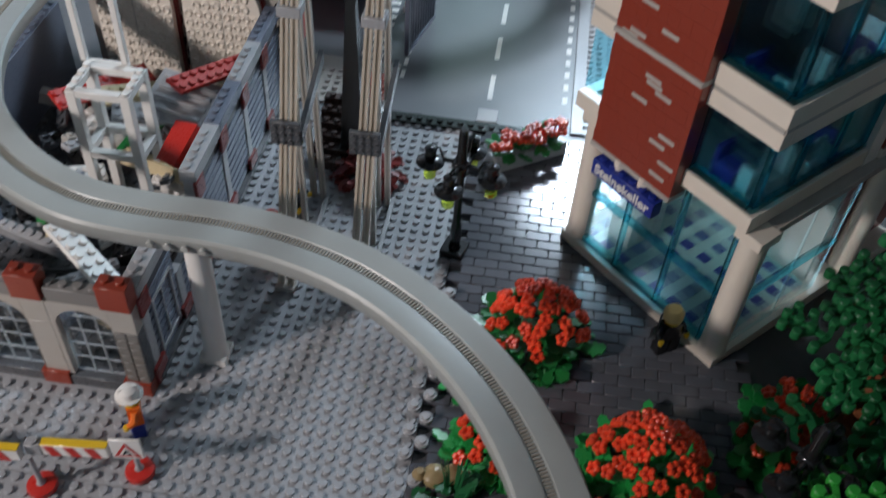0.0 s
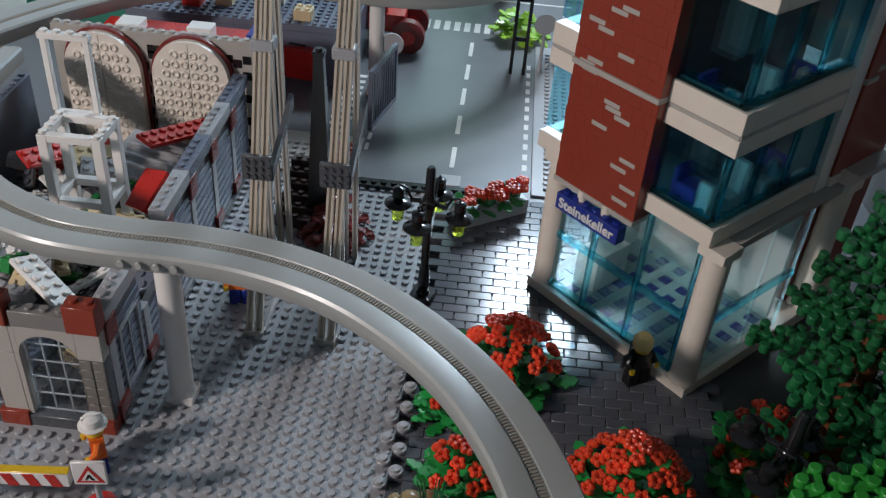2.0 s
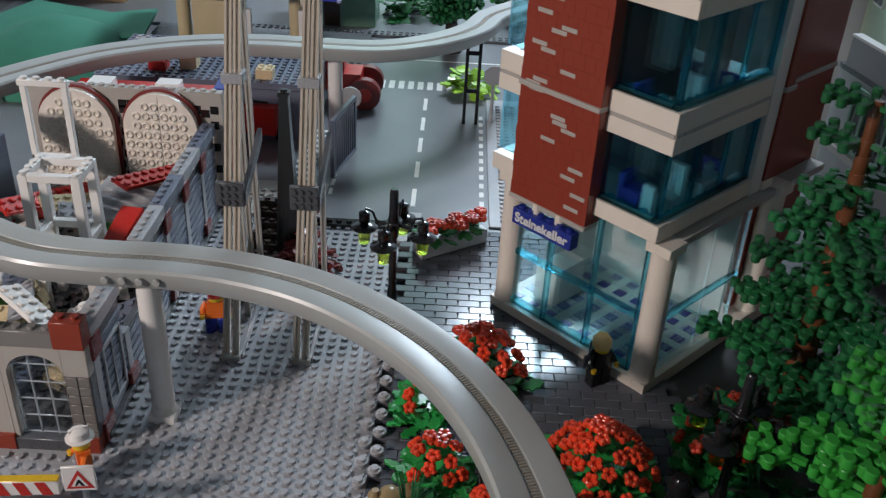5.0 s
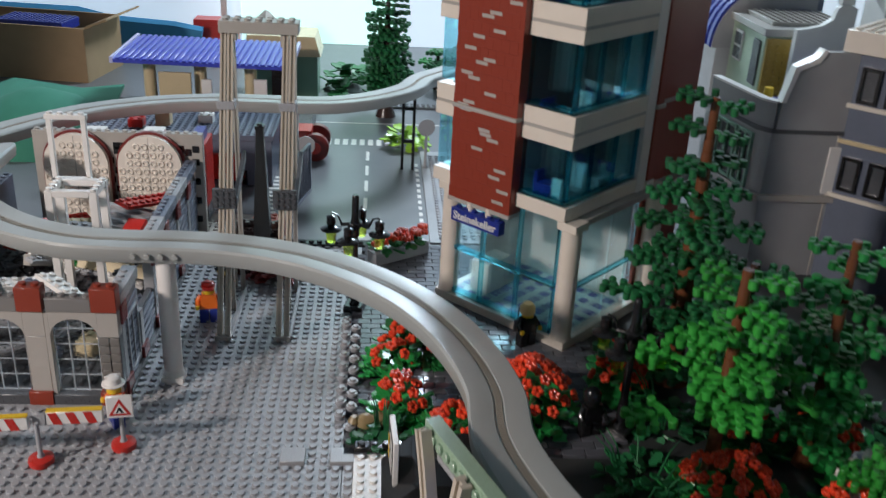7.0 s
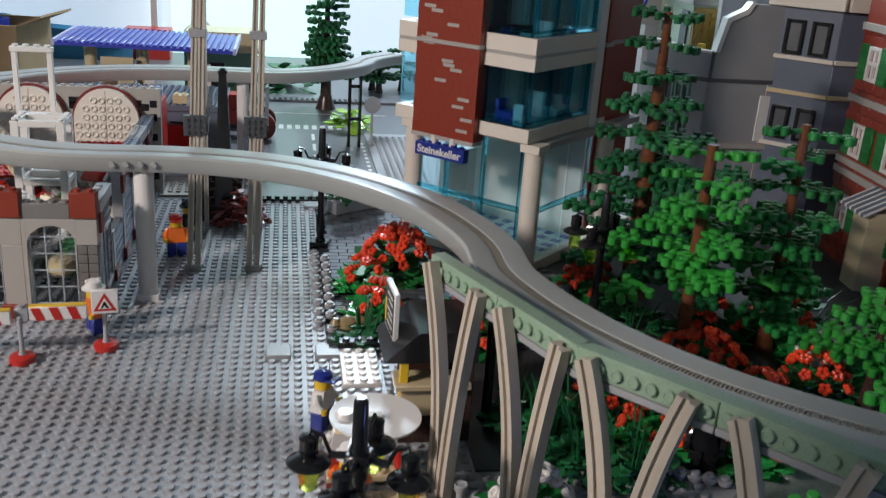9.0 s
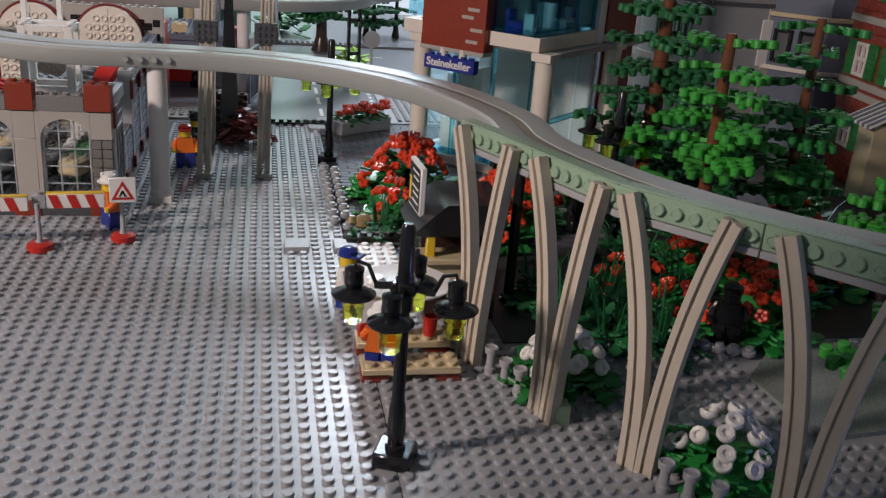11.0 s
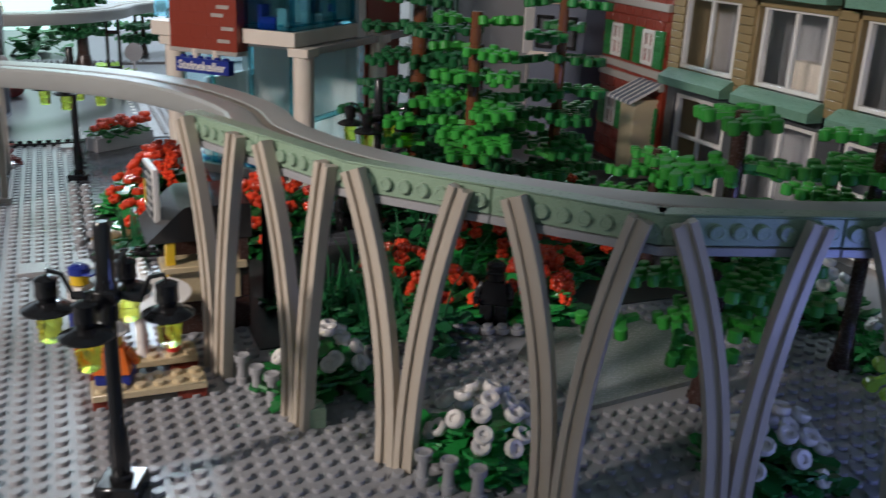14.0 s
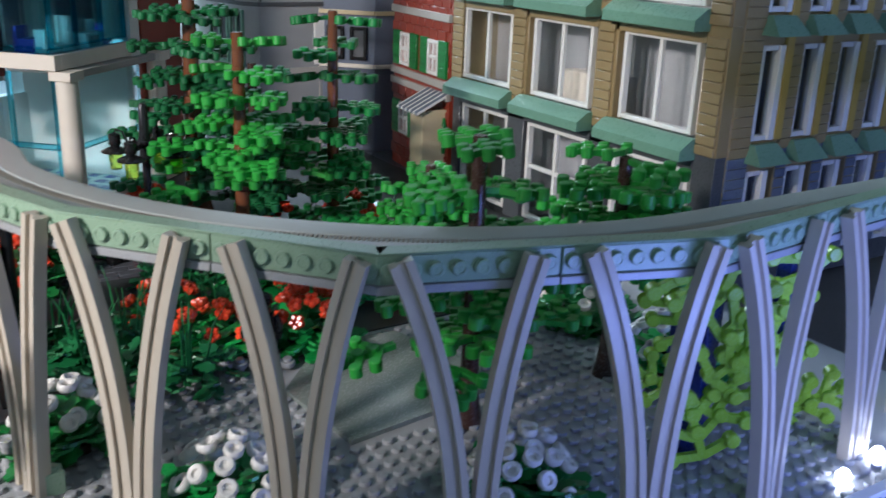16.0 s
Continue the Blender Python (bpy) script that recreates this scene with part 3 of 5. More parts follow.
def flower_mesh(mat):
    if mat.name not in FLOWER_MESH:
        g = G().lathe(0, 0, [(0, 0.14), (0.1, 0.34), (0.3, 0.44), (0.5, 0.4), (0.55, 0.3), (0.46, 0.2), (0.34, 0.17)], 10)
        for k in range(5):
            c, s5 = math.cos(k * 2 * math.pi / 5), math.sin(k * 2 * math.pi / 5)
            g.lathe(0.33 * c, 0.33 * s5, [(0.08, 0.12), (0.24, 0.25), (0.46, 0.24), (0.58, 0.13)], 6)
        if mat is WHITE:
            g = G().lathe(0, 0, [(0, 0.18), (0.12, 0.42), (0.3, 0.5), (0.5, 0.49), (0.58, 0.42), (0.54, 0.24), (0.36, 0.2)], 10)
        FLOWER_MESH[mat.name] = mesh("flower", g, mat)
    return FLOWER_MESH[mat.name]


def leaf_clump(r, h, n, rnd, size=1.0):
    """Toothed plastic leaves in rings, tips spreading outwards."""
    g = G()
    for i in range(n):
        a, ring = rnd.uniform(0, 2 * math.pi), rnd.random() ** 0.7
        c = Vector((r * ring * math.cos(a), r * ring * math.sin(a), h * (1 - 0.75 * ring) * rnd.uniform(0.35, 1)))
        L, W = size * rnd.uniform(0.9, 1.5), size * rnd.uniform(0.35, 0.55)
        out = [(0, 0), (0.25, 0.7), (0.4, 0.55), (0.55, 1.0), (0.7, 0.6), (0.85, 0.65), (1, 0)]
        poly = [(L * u, W * w) for u, w in out] + [(L * u, -W * w) for u, w in out[-2:0:-1]]
        m = Matrix.Translation(c) @ Euler((rnd.uniform(-0.4, 0.4), rnd.uniform(-0.5, 0.75), a + rnd.uniform(-0.6, 0.6))).to_matrix().to_4x4()
        k = G().prism(poly, 0, 0.16)
        k.moved(m)
        g.add(k.v, k.f)
    return g


def bush(name, x, y, r, h, flowers, fmat, lmat, seed, label, soil=True):
    rnd = random.Random(seed)
    flowers = int(flowers * 0.8)
    b = thing(name, label, "flower bush", (x, y, 0), group=name + "es")
    part("leaves", leaf_clump(r, h * 0.62, int(44 + 22 * r), rnd, 1.15 + 0.1 * r), lmat, b)
    if soil:
        part("soil_plate", G().lathe(0, 0, [(0.0, r * 0.75), (0.45, r * 0.7)], 12), DKBROWN, b)
    fm = flower_mesh(fmat)
    golden = 2.39996
    for i in range(flowers):
        q = (i + 0.5) / flowers
        rr, a = r * math.sqrt(q) * 0.96, i * golden + rnd.uniform(-0.3, 0.3)
        z = h * (1 - 0.62 * q) + rnd.uniform(-0.35, 0.3)
        f = part("flower", fm, None, b)
        f.matrix_basis = pose(rr * math.cos(a) * S, rr * math.sin(a) * S, z * S, 0, 0, math.degrees(a)) @ pose(0, 0, 0, 0, 10 + 50 * q + rnd.uniform(-18, 18), 0)
    return b


RB = "red plastic flowers over toothed green leaves"
WB = "white plastic ring flowers over dark green leaves"
for i, (x, y, r, h, n) in enumerate([(7.6, 48.6, 3.6, 5.0, 60), (15.9, 37.4, 4.0, 5.2, 66), (4.7, 37.4, 2.0, 3.6, 18), (24.8, 41.0, 2.3, 4.2, 24), (3.9, 44.4, 1.9, 3.4, 12),
                                     (9.4, 33.2, 2.4, 3.4, 22), (12.8, 31.6, 2.2, 4.2, 20), (30.0, 25.5, 3.7, 4.0, 48), (41.2, 33.3, 2.8, 3.8, 30), (38.2, 22.3, 2.6, 3.8, 26),
                                     (32.0, 19.6, 2.6, 3.6, 26), (26.2, 44.0, 2.3, 3.6, 18), (20.4, 20.0, 2.8, 3.4, 18), (22.4, 15.9, 2.4, 3.0, 14), (28.2, 13.4, 2.3, 4.4, 30), (34.5, 33.5, 2.5, 3.4, 20)]):
    bush("red_flower_bush", x, y, r, h, n, FLOWER, LEAF if i % 3 else GREEN, 10 + i, RB)
for i, (x, y, r, h, n) in enumerate([(11.3, 7.7, 2.4, 3.5, 28), (16.9, -2.2, 2.4, 3.7, 30), (29.3, -8.6, 2.6, 3.6, 30), (47.2, -1.0, 2.6, 3.8, 26), (47.8, 8.0, 3.0, 3.6, 20), (42.0, 25.8, 3.0, 3.8, 34), (51.0, 16.0, 2.6, 4.5, 20)]):
    bush("white_flower_bush", x, y, r, h, n, WHITE, LEAF if i % 2 else GREEN, 40 + i, WB)
for i, (x, y, r, h) in enumerate([(19.2, 11.8, 2.6, 2.6), (16.5, 13.4, 2.0, 2.2), (23.5, 27.0, 4.2, 1.8), (3.2, 33.4, 1.6, 1.7), (45.0, 36.0, 5.0, 1.4), (28.0, 36.5, 3.6, 1.8), (14.6, 16.4, 2.0, 2.4), (17.4, 18.2, 2.4, 2.6), (13.2, 19.6, 1.8, 2.2), (24.5, 19.5, 2.6, 2.2)]):
    rnd = random.Random(70 + i)
    g = leaf_clump(r, h, 60, rnd, 1.2)
    for k in range(10):
        a = rnd.uniform(0, 6.28)
        g.tube([(0.4 * r * math.cos(a), 0.4 * r * math.sin(a), 0.2), (0.7 * r * math.cos(a), 0.7 * r * math.sin(a), h * 1.5), (r * math.cos(a), r * math.sin(a), h * 2.0)], [0.1, 0.07, 0.03], 5)
    solid("green_plant", g, DKGREEN, "low dark green plastic shrub with thin stems", "plant", "green plants", at=(x, y, 0))


def leaf_plate(kind):
    """A branching leaf plate with round knobs on its fingers."""
    g = G()
    fingers = [((0, 0), (3.0, 0)), ((0.9, 0), (1.7, 1.2)), ((0.9, 0), (1.7, -1.2)), ((2.0, 0), (2.8, 1.1)), ((2.0, 0), (2.8, -1.1))]
    if kind:
        fingers += [((0, 0), (0.3, 1.4)), ((0, 0), (0.3, -1.4))]
    for (ax, ay), (bx, by) in fingers:
        g.sweep([(ax, ay, 0.2), (bx, by, 0.2)], [(-0.2, -0.17), (0.2, -0.17), (0.2, 0.17), (-0.2, 0.17)])
    for x, y in [(3.1, 0), (1.75, 1.25), (1.75, -1.25), (2.85, 1.15), (2.85, -1.15), (1.3, 0), (2.2, 0)] + ([(0.3, 1.5), (0.3, -1.5)] if kind else []):
        g.lathe(x, y, [(-0.1, 0.3), (-0.04, 0.37), (0.52, 0.37), (0.58, 0.31)], 10)
    return g


LEAFS = {}


def tree(x, y, height, mat, trunk_mat, r0, r1, first, levels, spread, seed, name, label, per=4):
    rnd = random.Random(seed)
    t = thing(name, label, "tree", (x, y, 0), rnd.uniform(0, 90), group=name + "s")
    rows = [(0, r0 * 1.7), (1.2, r0 * 1.25), (2.4, r0)]
    z = 2.4
    while z < height - 0.1:
        r = r0 + (r1 - r0) * z / height
        rows += [(z + 0.02, r), (z + 1.1, r * 0.98), (z + 1.12, r * 0.9), (z + 1.2, r * 0.9)]
        z += 1.2
    part("trunk", G().lathe(0, 0, rows, 14), trunk_mat, t)
    for k in range(levels):
        q = k / max(1, levels - 1)
        zz = first + (height - first) * q
        w = spread * (1 - 0.72 * q) * rnd.uniform(0.85, 1.1)
        n = per if q < 0.75 else max(2, per - 2)
        a0 = rnd.uniform(0, 360)
        for j in range(n):
            key = (mat.name, (j + k) % 2)
            if key not in LEAFS:
                LEAFS[key] = mesh("leaf_plate", leaf_plate(key[1]), mat)
            reach = [0.3] if w < 3.2 else [0.3, w - 3.0]
            for i, rr in enumerate(reach):
                o = part("leaf_plate", LEAFS[key], None, t)
                a = a0 + 360 * j / n + rnd.uniform(-18, 18) + (rnd.uniform(-14, 14) if i else 0)
                sc = rnd.uniform(0.85, 1.12)
                o.matrix_basis = pose(0, 0, (zz + rnd.uniform(-0.25, 0.25) - 0.25 * i) * S, 0, 0, a) @ pose(rr * S, 0, 0, rnd.uniform(-8, 8), rnd.uniform(-4, 9), rnd.uniform(-25, 25) if i else 0) @ Matrix.Diagonal((sc, sc, 1, 1))
    return t


TL = "tree of stacked brown bricks and layered green leaf plates"
tree(30.5, 43.6, 27.0, DKGREEN, BROWN, 1.15, 0.35, 5.5, 9, 8.0, 1, "tall_tree", TL, 4)
tree(29.0, 27.6, 18.2, BRIGHT, BROWN, 0.62, 0.45, 8.2, 6, 7.4, 2, "bright_tree", "bright green " + TL, 3)
tree(38.2, 30.5, 19.5, GREEN, BROWN, 0.6, 0.4, 3.5, 8, 6.4, 3, "slim_tree", TL, 3)
tree(33.5, 36.5, 14.5, DKGREEN, DKBROWN, 0.6, 0.4, 4.0, 6, 7.0, 4, "dark_tree", "dark green " + TL, 4)
tree(31.6, -0.7, 16.2, BRIGHT, DKBROWN, 0.55, 0.42, 5.4, 5, 7.2, 5, "garden_tree", "dark-stemmed garden " + TL, 4)
tree(42.9, 0.2, 14.2, BRIGHT, DKBROWN, 0.5, 0.4, 8.8, 4, 6.6, 6, "garden_tree", "dark-stemmed garden " + TL, 4)
tree(41.5, 20.0, 9.0, BRIGHT, DKBROWN, 0.5, 0.4, 4.5, 4, 5.0, 8, "garden_tree", "dark-stemmed garden " + TL, 4)
tree(3.6, 130.5, 20.4, DKGREEN, DKBROWN, 1.1, 0.3, 6.0, 12, 5.0, 7, "far_pine", "tall dark green layered tree beside the far road", 5)

# lime climbing leaves by the last arches
lime = mesh("lime_leaf", leaf_plate(1), LIME)
for vx, vy, n, seed in ((40.2, -10.6, 5, 1), (47.6, -9.6, 4, 2), (44.6, -5.0, 3, 3)):
    rnd = random.Random(seed)
    vine = thing("lime_climber", "lime green leaf plates climbing a dark post", "plant", (vx, vy, 0), group="lime climbers")
    part("stem", G().box(-0.5, 0.5, 0.3, 1.3, 0, 11.5), BLUE, vine, "dark blue post")
    for i in range(n):
        o = part("lime_leaf", lime, None, vine)
        o.matrix_basis = pose(rnd.uniform(-0.4, 0.4) * S, -0.1 * S, (0.8 + 11.5 * i / n) * S, 0, 0, -28) @ pose(0, 0, 0, 90, 0, 0) @ pose(0, 0, 0, rnd.uniform(-6, 6), rnd.uniform(-6, 6), rnd.choice((35, 80, 120, 150)) + rnd.uniform(-15, 15)) @ Matrix.Diagonal((1.15, 1.15, 1, 1))

# ---- garden bits ----
solid("ground_dark_bed", G().box(9, 58, 13.2, 31, 0.01, 0.12, 0.02).box(23, 58, 31, 73, 0.0, 0.12, 0.02), BED, "dark garden bed plates", "ground", kind="structure")
solid("paving_slab", G().prism([(24.6, 0.2), (34.6, 1.4), (36.2, 5.0), (34.0, 12.0), (28.5, 12.6), (23.8, 7.4)], 0.0, 0.3), plastic("pale_green_slab", (0.22, 0.25, 0.23), 0.25, 0.2), "flat pale grey-green slab lying on the studs", "slab")
post = solid("fence_post", G().lathe(0, 0, [(0, 0.36), (0.4, 0.36), (0.45, 0.3), (1.35, 0.26), (1.4, 0.42), (1.75, 0.44), (1.8, 0.4), (1.7, 0.28)], 12), GREY, "small grey round fence post", "post", "fence posts", at=(7.2, 9.3, 0))
for x, y in ((7.7, 7.6), (8.3, 6.5), (13.3, -3.6), (14.2, -4.6), (15.2, -5.7)):
    copy_thing(post, put(x, y))
solid("green_block", G().box(-0.5, 0.5, -0.5, 0.5, 0, 1.2).studs(-0.5, 0.5, -0.5, 0.5, 1.2), SANDGREEN, "small sand green brick beside an arch foot", "brick", at=(9.9, 3.4, 0))
solid("black_pole", G().lathe(0, 0, [(0, 0.7), (0.3, 0.7), (0.5, 0.38), (12.3, 0.38)], 12), BLACK, "plain black pole carrying the track", "pole", at=(11.0, 20.0, 0))

# edge studs along the plaza and loose tiles
edge = solid("round_edge_stud", G().lathe(0, 0, [(0, 0.42), (0.12, 0.5), (0.36, 0.5), (0.4, 0.46), (0.4, 0.31), (0.585, 0.3), (0.6125, 0.27)], 14), GREY, "pale grey round plate on the plaza edge", "round plate", "plaza edge", at=(0.5, 34.5, 0.4))
for y in (37.5, 39.5, 41.5, 43.5, 45.5, 47.5, 49.5, 51.5):
    copy_thing(edge, put(0.5, y, 0.4))
for y in (36.5, 38.5, 40.5, 42.5, 44.5, 46.5, 48.5, 50.5, 52.5, 53.5):
    copy_thing(edge, put(-0.5, y, 0.2))
for x, y in ((20.8, 12.3), (21.7, 12.0), (22.6, 11.7), (23.5, 11.2), (24.4, 10.9), (25.3, 10.5), (18.6, 12.8)):
    copy_thing(edge, put(x, y, 0.2))
flat = solid("square_tile", G().box(-1, 1, -1, 1, 0, 0.4), GREY, "smooth light grey square tile over a plate joint", "tile", "square tiles", at=(-4, 31, 0))
copy_thing(flat, put(0, 31, 0))
for x, y in ((-0.3, 71), (0.9, 75.2)):
    copy_thing(flat, put(x, y, 0.02))
solid("ground_black_edge", G().box(-9, 4.5, 72.6, 74, 0.0, 0.45).studs(-9, 4, 72.8, 73.8, 0.45), BLACK, "black studded strip between street and road", "strip", kind="structure")
g = G()
for y in (78.2, 85.3, 92.2, 98.8, 105.5):
    g.box(0.55, 1.05, y, y + 4.2, 0.05, 0.075, 0.005)
for i in range(9):
    g.box(-6 + 1.35 * i, -5.2 + 1.35 * i, 113, 116, 0.05, 0.075, 0.005)
for i in range(12):
    g.box(-13.3, -10.9, 80 + 1.5 * i, 80.7 + 1.5 * i, 0.05, 0.075, 0.005).box(8.0, 8.5, 79 + 2.2 * i, 80.2 + 2.2 * i, 0.05, 0.075, 0.005).box(-8.6, -8.2, 80 + 2.2 * i, 81.4 + 2.2 * i, 0.05, 0.075, 0.005)
g.box(-14, 14, 125.0, 125.4, 0.05, 0.075, 0.005)
tagged(solid("road_marking", g, WHITE, "white printed lane dashes and crossings", "road marking", kind="structure"))
solid("pavement_left", G().box(-20, -8.8, 74.2, 82, 0.05, 0.3).studs(-20, -13, 75, 80, 0.3), WARMGREY, "raised grey pavement corner", "pavement", kind="structure")
solid("pavement_right", G().box(9, 30, 74.2, 110, 0.05, 0.3).studs(10, 16, 75, 108, 0.3, 8), GREY, "raised grey studded pavement", "pavement", kind="structure")
# flower trough at the road end
pl = thing("flower_trough", "grey trough planted with red flowers at the plaza edge", "planter", (2.4, 66.6, 0.4), 34)
part("trough", G().box(0, 7.6, 0, 1.9, 0, 1.5).studs(0, 7, 0, 1, 1.5), GREY, pl)
part("leaves", leaf_clump(1.2, 1.0, 26, random.Random(5)).moved(Matrix.Translation((2, 1, 1.5))).add(*(lambda k: (k.v, k.f))(leaf_clump(1.2, 1.0, 26, random.Random(6)).moved(Matrix.Translation((5.5, 1, 1.5))))), GREEN, pl)
rnd = random.Random(9)
for i in range(28):
    part("flower", flower_mesh(FLOWER), None, pl, at=(0.4 + 7 * i / 27 + rnd.uniform(-0.2, 0.2), 0.95 + rnd.uniform(-0.8, 0.8), 2.1 + rnd.uniform(0, 1.0)))

# ---- toy figures ----
def figure(x, y, turn, torso, legs, head, hat_mat, hat, label, z=0, sit=False):
    g = G()
    if sit:
        g.box(-0.95, -0.05, -1.5, 0.3, 0, 0.75, 0.08).box(0.05, 0.95, -1.5, 0.3, 0, 0.75, 0.08)
        o = -0.85
    else:
        g.box(-0.95, -0.04, -0.5, 0.45, 0, 1.55, 0.08).box(0.04, 0.95, -0.5, 0.45, 0, 1.55, 0.08)
        o = 0.0
    g.k = 1
    g.add([(-0.95, -0.48, 1.6 + o), (0.95, -0.48, 1.6 + o), (0.95, 0.48, 1.6 + o), (-0.95, 0.48, 1.6 + o), (-0.68, -0.44, 3.15 + o), (0.68, -0.44, 3.15 + o), (0.68, 0.44, 3.15 + o), (-0.68, 0.44, 3.15 + o)],
          [(3, 2, 1, 0), (4, 5, 6, 7), (0, 1, 5, 4), (1, 2, 6, 5), (2, 3, 7, 6), (3, 0, 4, 7)])
    for s in (-1, 1):
        g.tube([(s * 0.78, 0, 2.95 + o), (s * 1.08, -0.1, 2.4 + o), (s * 1.12, -0.5, 2.0 + o)], [0.24, 0.27, 0.24], 8)
    g.k = 2
    for s in (-1, 1):
        g.lathe(s * 1.12, -0.72, [(1.75 + o, 0.2), (2.1 + o, 0.22)], 8)
    g.lathe(0, 0, [(3.15 + o, 0.4), (3.25 + o, 0.6), (4.05 + o, 0.6), (4.2 + o, 0.4)], 14)
    g.k = 3
    if hat == "helmet":
        g.lathe(0, 0, [(3.95 + o, 0.95), (4.02 + o, 0.95), (4.1 + o, 0.72), (4.55 + o, 0.6), (4.75 + o, 0.3)], 14).box(-0.12, 0.12, -0.65, 0.65, 4.3 + o, 4.78 + o)
    elif hat == "cap":
        g.lathe(0, 0, [(3.9 + o, 0.68), (4.3 + o, 0.66), (4.5 + o, 0.35)], 14).box(-0.55, 0.55, -1.15, -0.4, 3.9 + o, 4.05 + o)
    else:
        g.lathe(0, 0.1, [(3.3 + o, 0.5), (3.6 + o, 0.78), (4.2 + o, 0.78), (4.6 + o, 0.5)], 14)
    return solid("toy_figure", g, [legs, torso, head, hat_mat], label, "toy figure", "toy figures", at=(x, y, z), turn=turn)


figure(-19.0, 35.6, -60, ORANGE, BLUE, YELLOW, WHITE, "helmet", "toy worker in orange vest and white helmet eating")
figure(-14.4, 53.8, 10, ORANGE, BLUE, YELLOW, RED, "cap", "toy worker in orange vest and red cap")
figure(-13.6, 58.2, 80, BLACK, DARK, YELLOW, BLACK, "helmet", "toy worker in dark clothes beside the wall")
figure(17.4, 49.2, 30, BLACK, BLACK, YELLOW, BLONDE, "hair", "blonde toy figure in black holding a phone", 0.4)
figure(-0.9, 19.4, 60, WHITE, BLUE, YELLOW, BLUE, "cap", "toy officer in pale shirt and dark blue cap")
figure(0.2, 13.0, 180, WHITE, RED, YELLOW, WHITE, "hair", "toy figure in red and white at the table", 0.4)
figure(0.3, 9.3, 165, ORANGE, BLUE, YELLOW, WHITE, "helmet", "toy worker in orange vest and white helmet sitting on a bench", 1.0, True)
figure(20.8, 34.2, 20, BLACK, BLACK, BLACK, BLACK, "hair", "toy figure all in black in the garden", 0.12)
figure(24.5, 12.5, -30, BLACK, BLACK, BLACK, BLACK, "cap", "toy figure all in black in the garden", 0.12)
solid("toy_phone", G().box(-0.3, 0.3, -0.12, 0.12, 0, 1.3, 0.08).tube([(0.2, 0, 1.2), (0.25, 0, 2.6)], 0.07, 6).studs(-0.5, 0.5, -0.5, 0.5, 0.1, 4), DARK, "grey toy mobile phone with aerial", "phone", at=(16.2, 48.6, 2.2), turn=35)

# ---- snack stand ----
def bench(y0):
    b = thing("tan_bench", "tan plate bench on brown bricks", "bench", (2.1, y0, 0), group="tan benches")
    part("seat", G().box(-3, 3, -1, 1, 0.6, 1.0).studs(-3, 3, -1, 1, 1.0), TAN, b)
    for x in (-2.2, 2.2):
        part("leg", G().box(x - 0.8, x + 0.8, -0.8, 0.8, 0, 0.6), BRICKRED, b, "red-brown brick leg")
    return b


bench(9.1)
bench(12.6)
tb = thing("round_table", "white dish table on a round foot", "table", (2.1, 12.6, 1.2))
part("dish", G().lathe(0, 0, [(3.1, 0.5), (3.2, 1.6), (3.5, 2.9), (3.62, 2.9), (3.4, 1.7), (3.42, 0.55), (3.7, 0.45), (3.75, 0.2)], 28), WHITE, tb)
part("stem", G().lathe(0, 0, [(-0.2, 0.5), (0.2, 0.3), (3.1, 0.3)], 12), WHITE, tb)
solid("red_cup", G().lathe(0, 0, [(0, 0.4), (1.3, 0.48), (1.35, 0.4), (0.4, 0.33)], 12), RED, "red cylinder cup on the bench", "cup", at=(3.8, 12.3, 1.2))
st = thing("snack_stand", "black sales stand with sloping roof and tan counter", "stand", (6.0, 19.5, 0))
part("body", G().box(-1.8, 3.2, -2.5, 3, 0, 2.2).box(-1.4, 3.2, 2.4, 3, 2.2, 7.6).box(2.6, 3.2, -2.5, 2.4, 2.2, 7.6), DKBROWN, st)
part("counter", G().box(-2.2, 3.0, -3.0, -0.6, 4.3, 4.7).box(-1.8, 2.6, -2.6, -1.0, 2.2, 4.3), TAN, st, "tan counter")
part("roof", G().extrude_y([(-3.0, 6.2), (3.4, 6.2), (3.4, 8.4), (-0.6, 8.4), (-1.0, 8.1)], -2.6, 3.2), BLACK, st, "black sloped roof")
part("corner_post", G().box(-1.9, -1.3, -2.5, -1.9, 2.2, 6.2), YELLOW, st)
br = part("sign_board", G().box(-0.2, 0.2, -1.7, 1.7, 0, 3.4, 0.06), WHITE, st, "white edged menu board", at=(-2.2, 0.8, 7.0), turn=4)
part("menu_panel", G().box(-0.24, -0.2, -1.5, 1.5, 0.2, 3.2, 0.01), BLACK, br)
for i, (y0, y1, z) in enumerate([(-1.3, 0.5, 2.9), (-1.3, 0.2, 2.45), (-1.3, 0.6, 1.8), (-1.3, 0.3, 1.35), (-1.3, 0.5, 0.8)]):
    part("text_bar", G().box(-0.27, -0.24, y0, y1, z - 0.14, z, 0.005), WHITE, br)
part("bottle_picture", G().box(-0.27, -0.24, 0.8, 1.3, 0.5, 2.2, 0.005), YELLOW, br)
solid("white_stud_plate", G().box(0.9, 3.9, 25, 31, 0.02, 0.4).studs(1, 4, 25, 31, 0.4), WHITE, "white studded plate beside the stand", "plate")
solid("black_strip", G().box(0.9, 5, 31.2, 32.2, 0.4, 0.9).studs(1, 5, 31.2, 32.2, 0.9), BLACK, "short black studded strip", "plate")
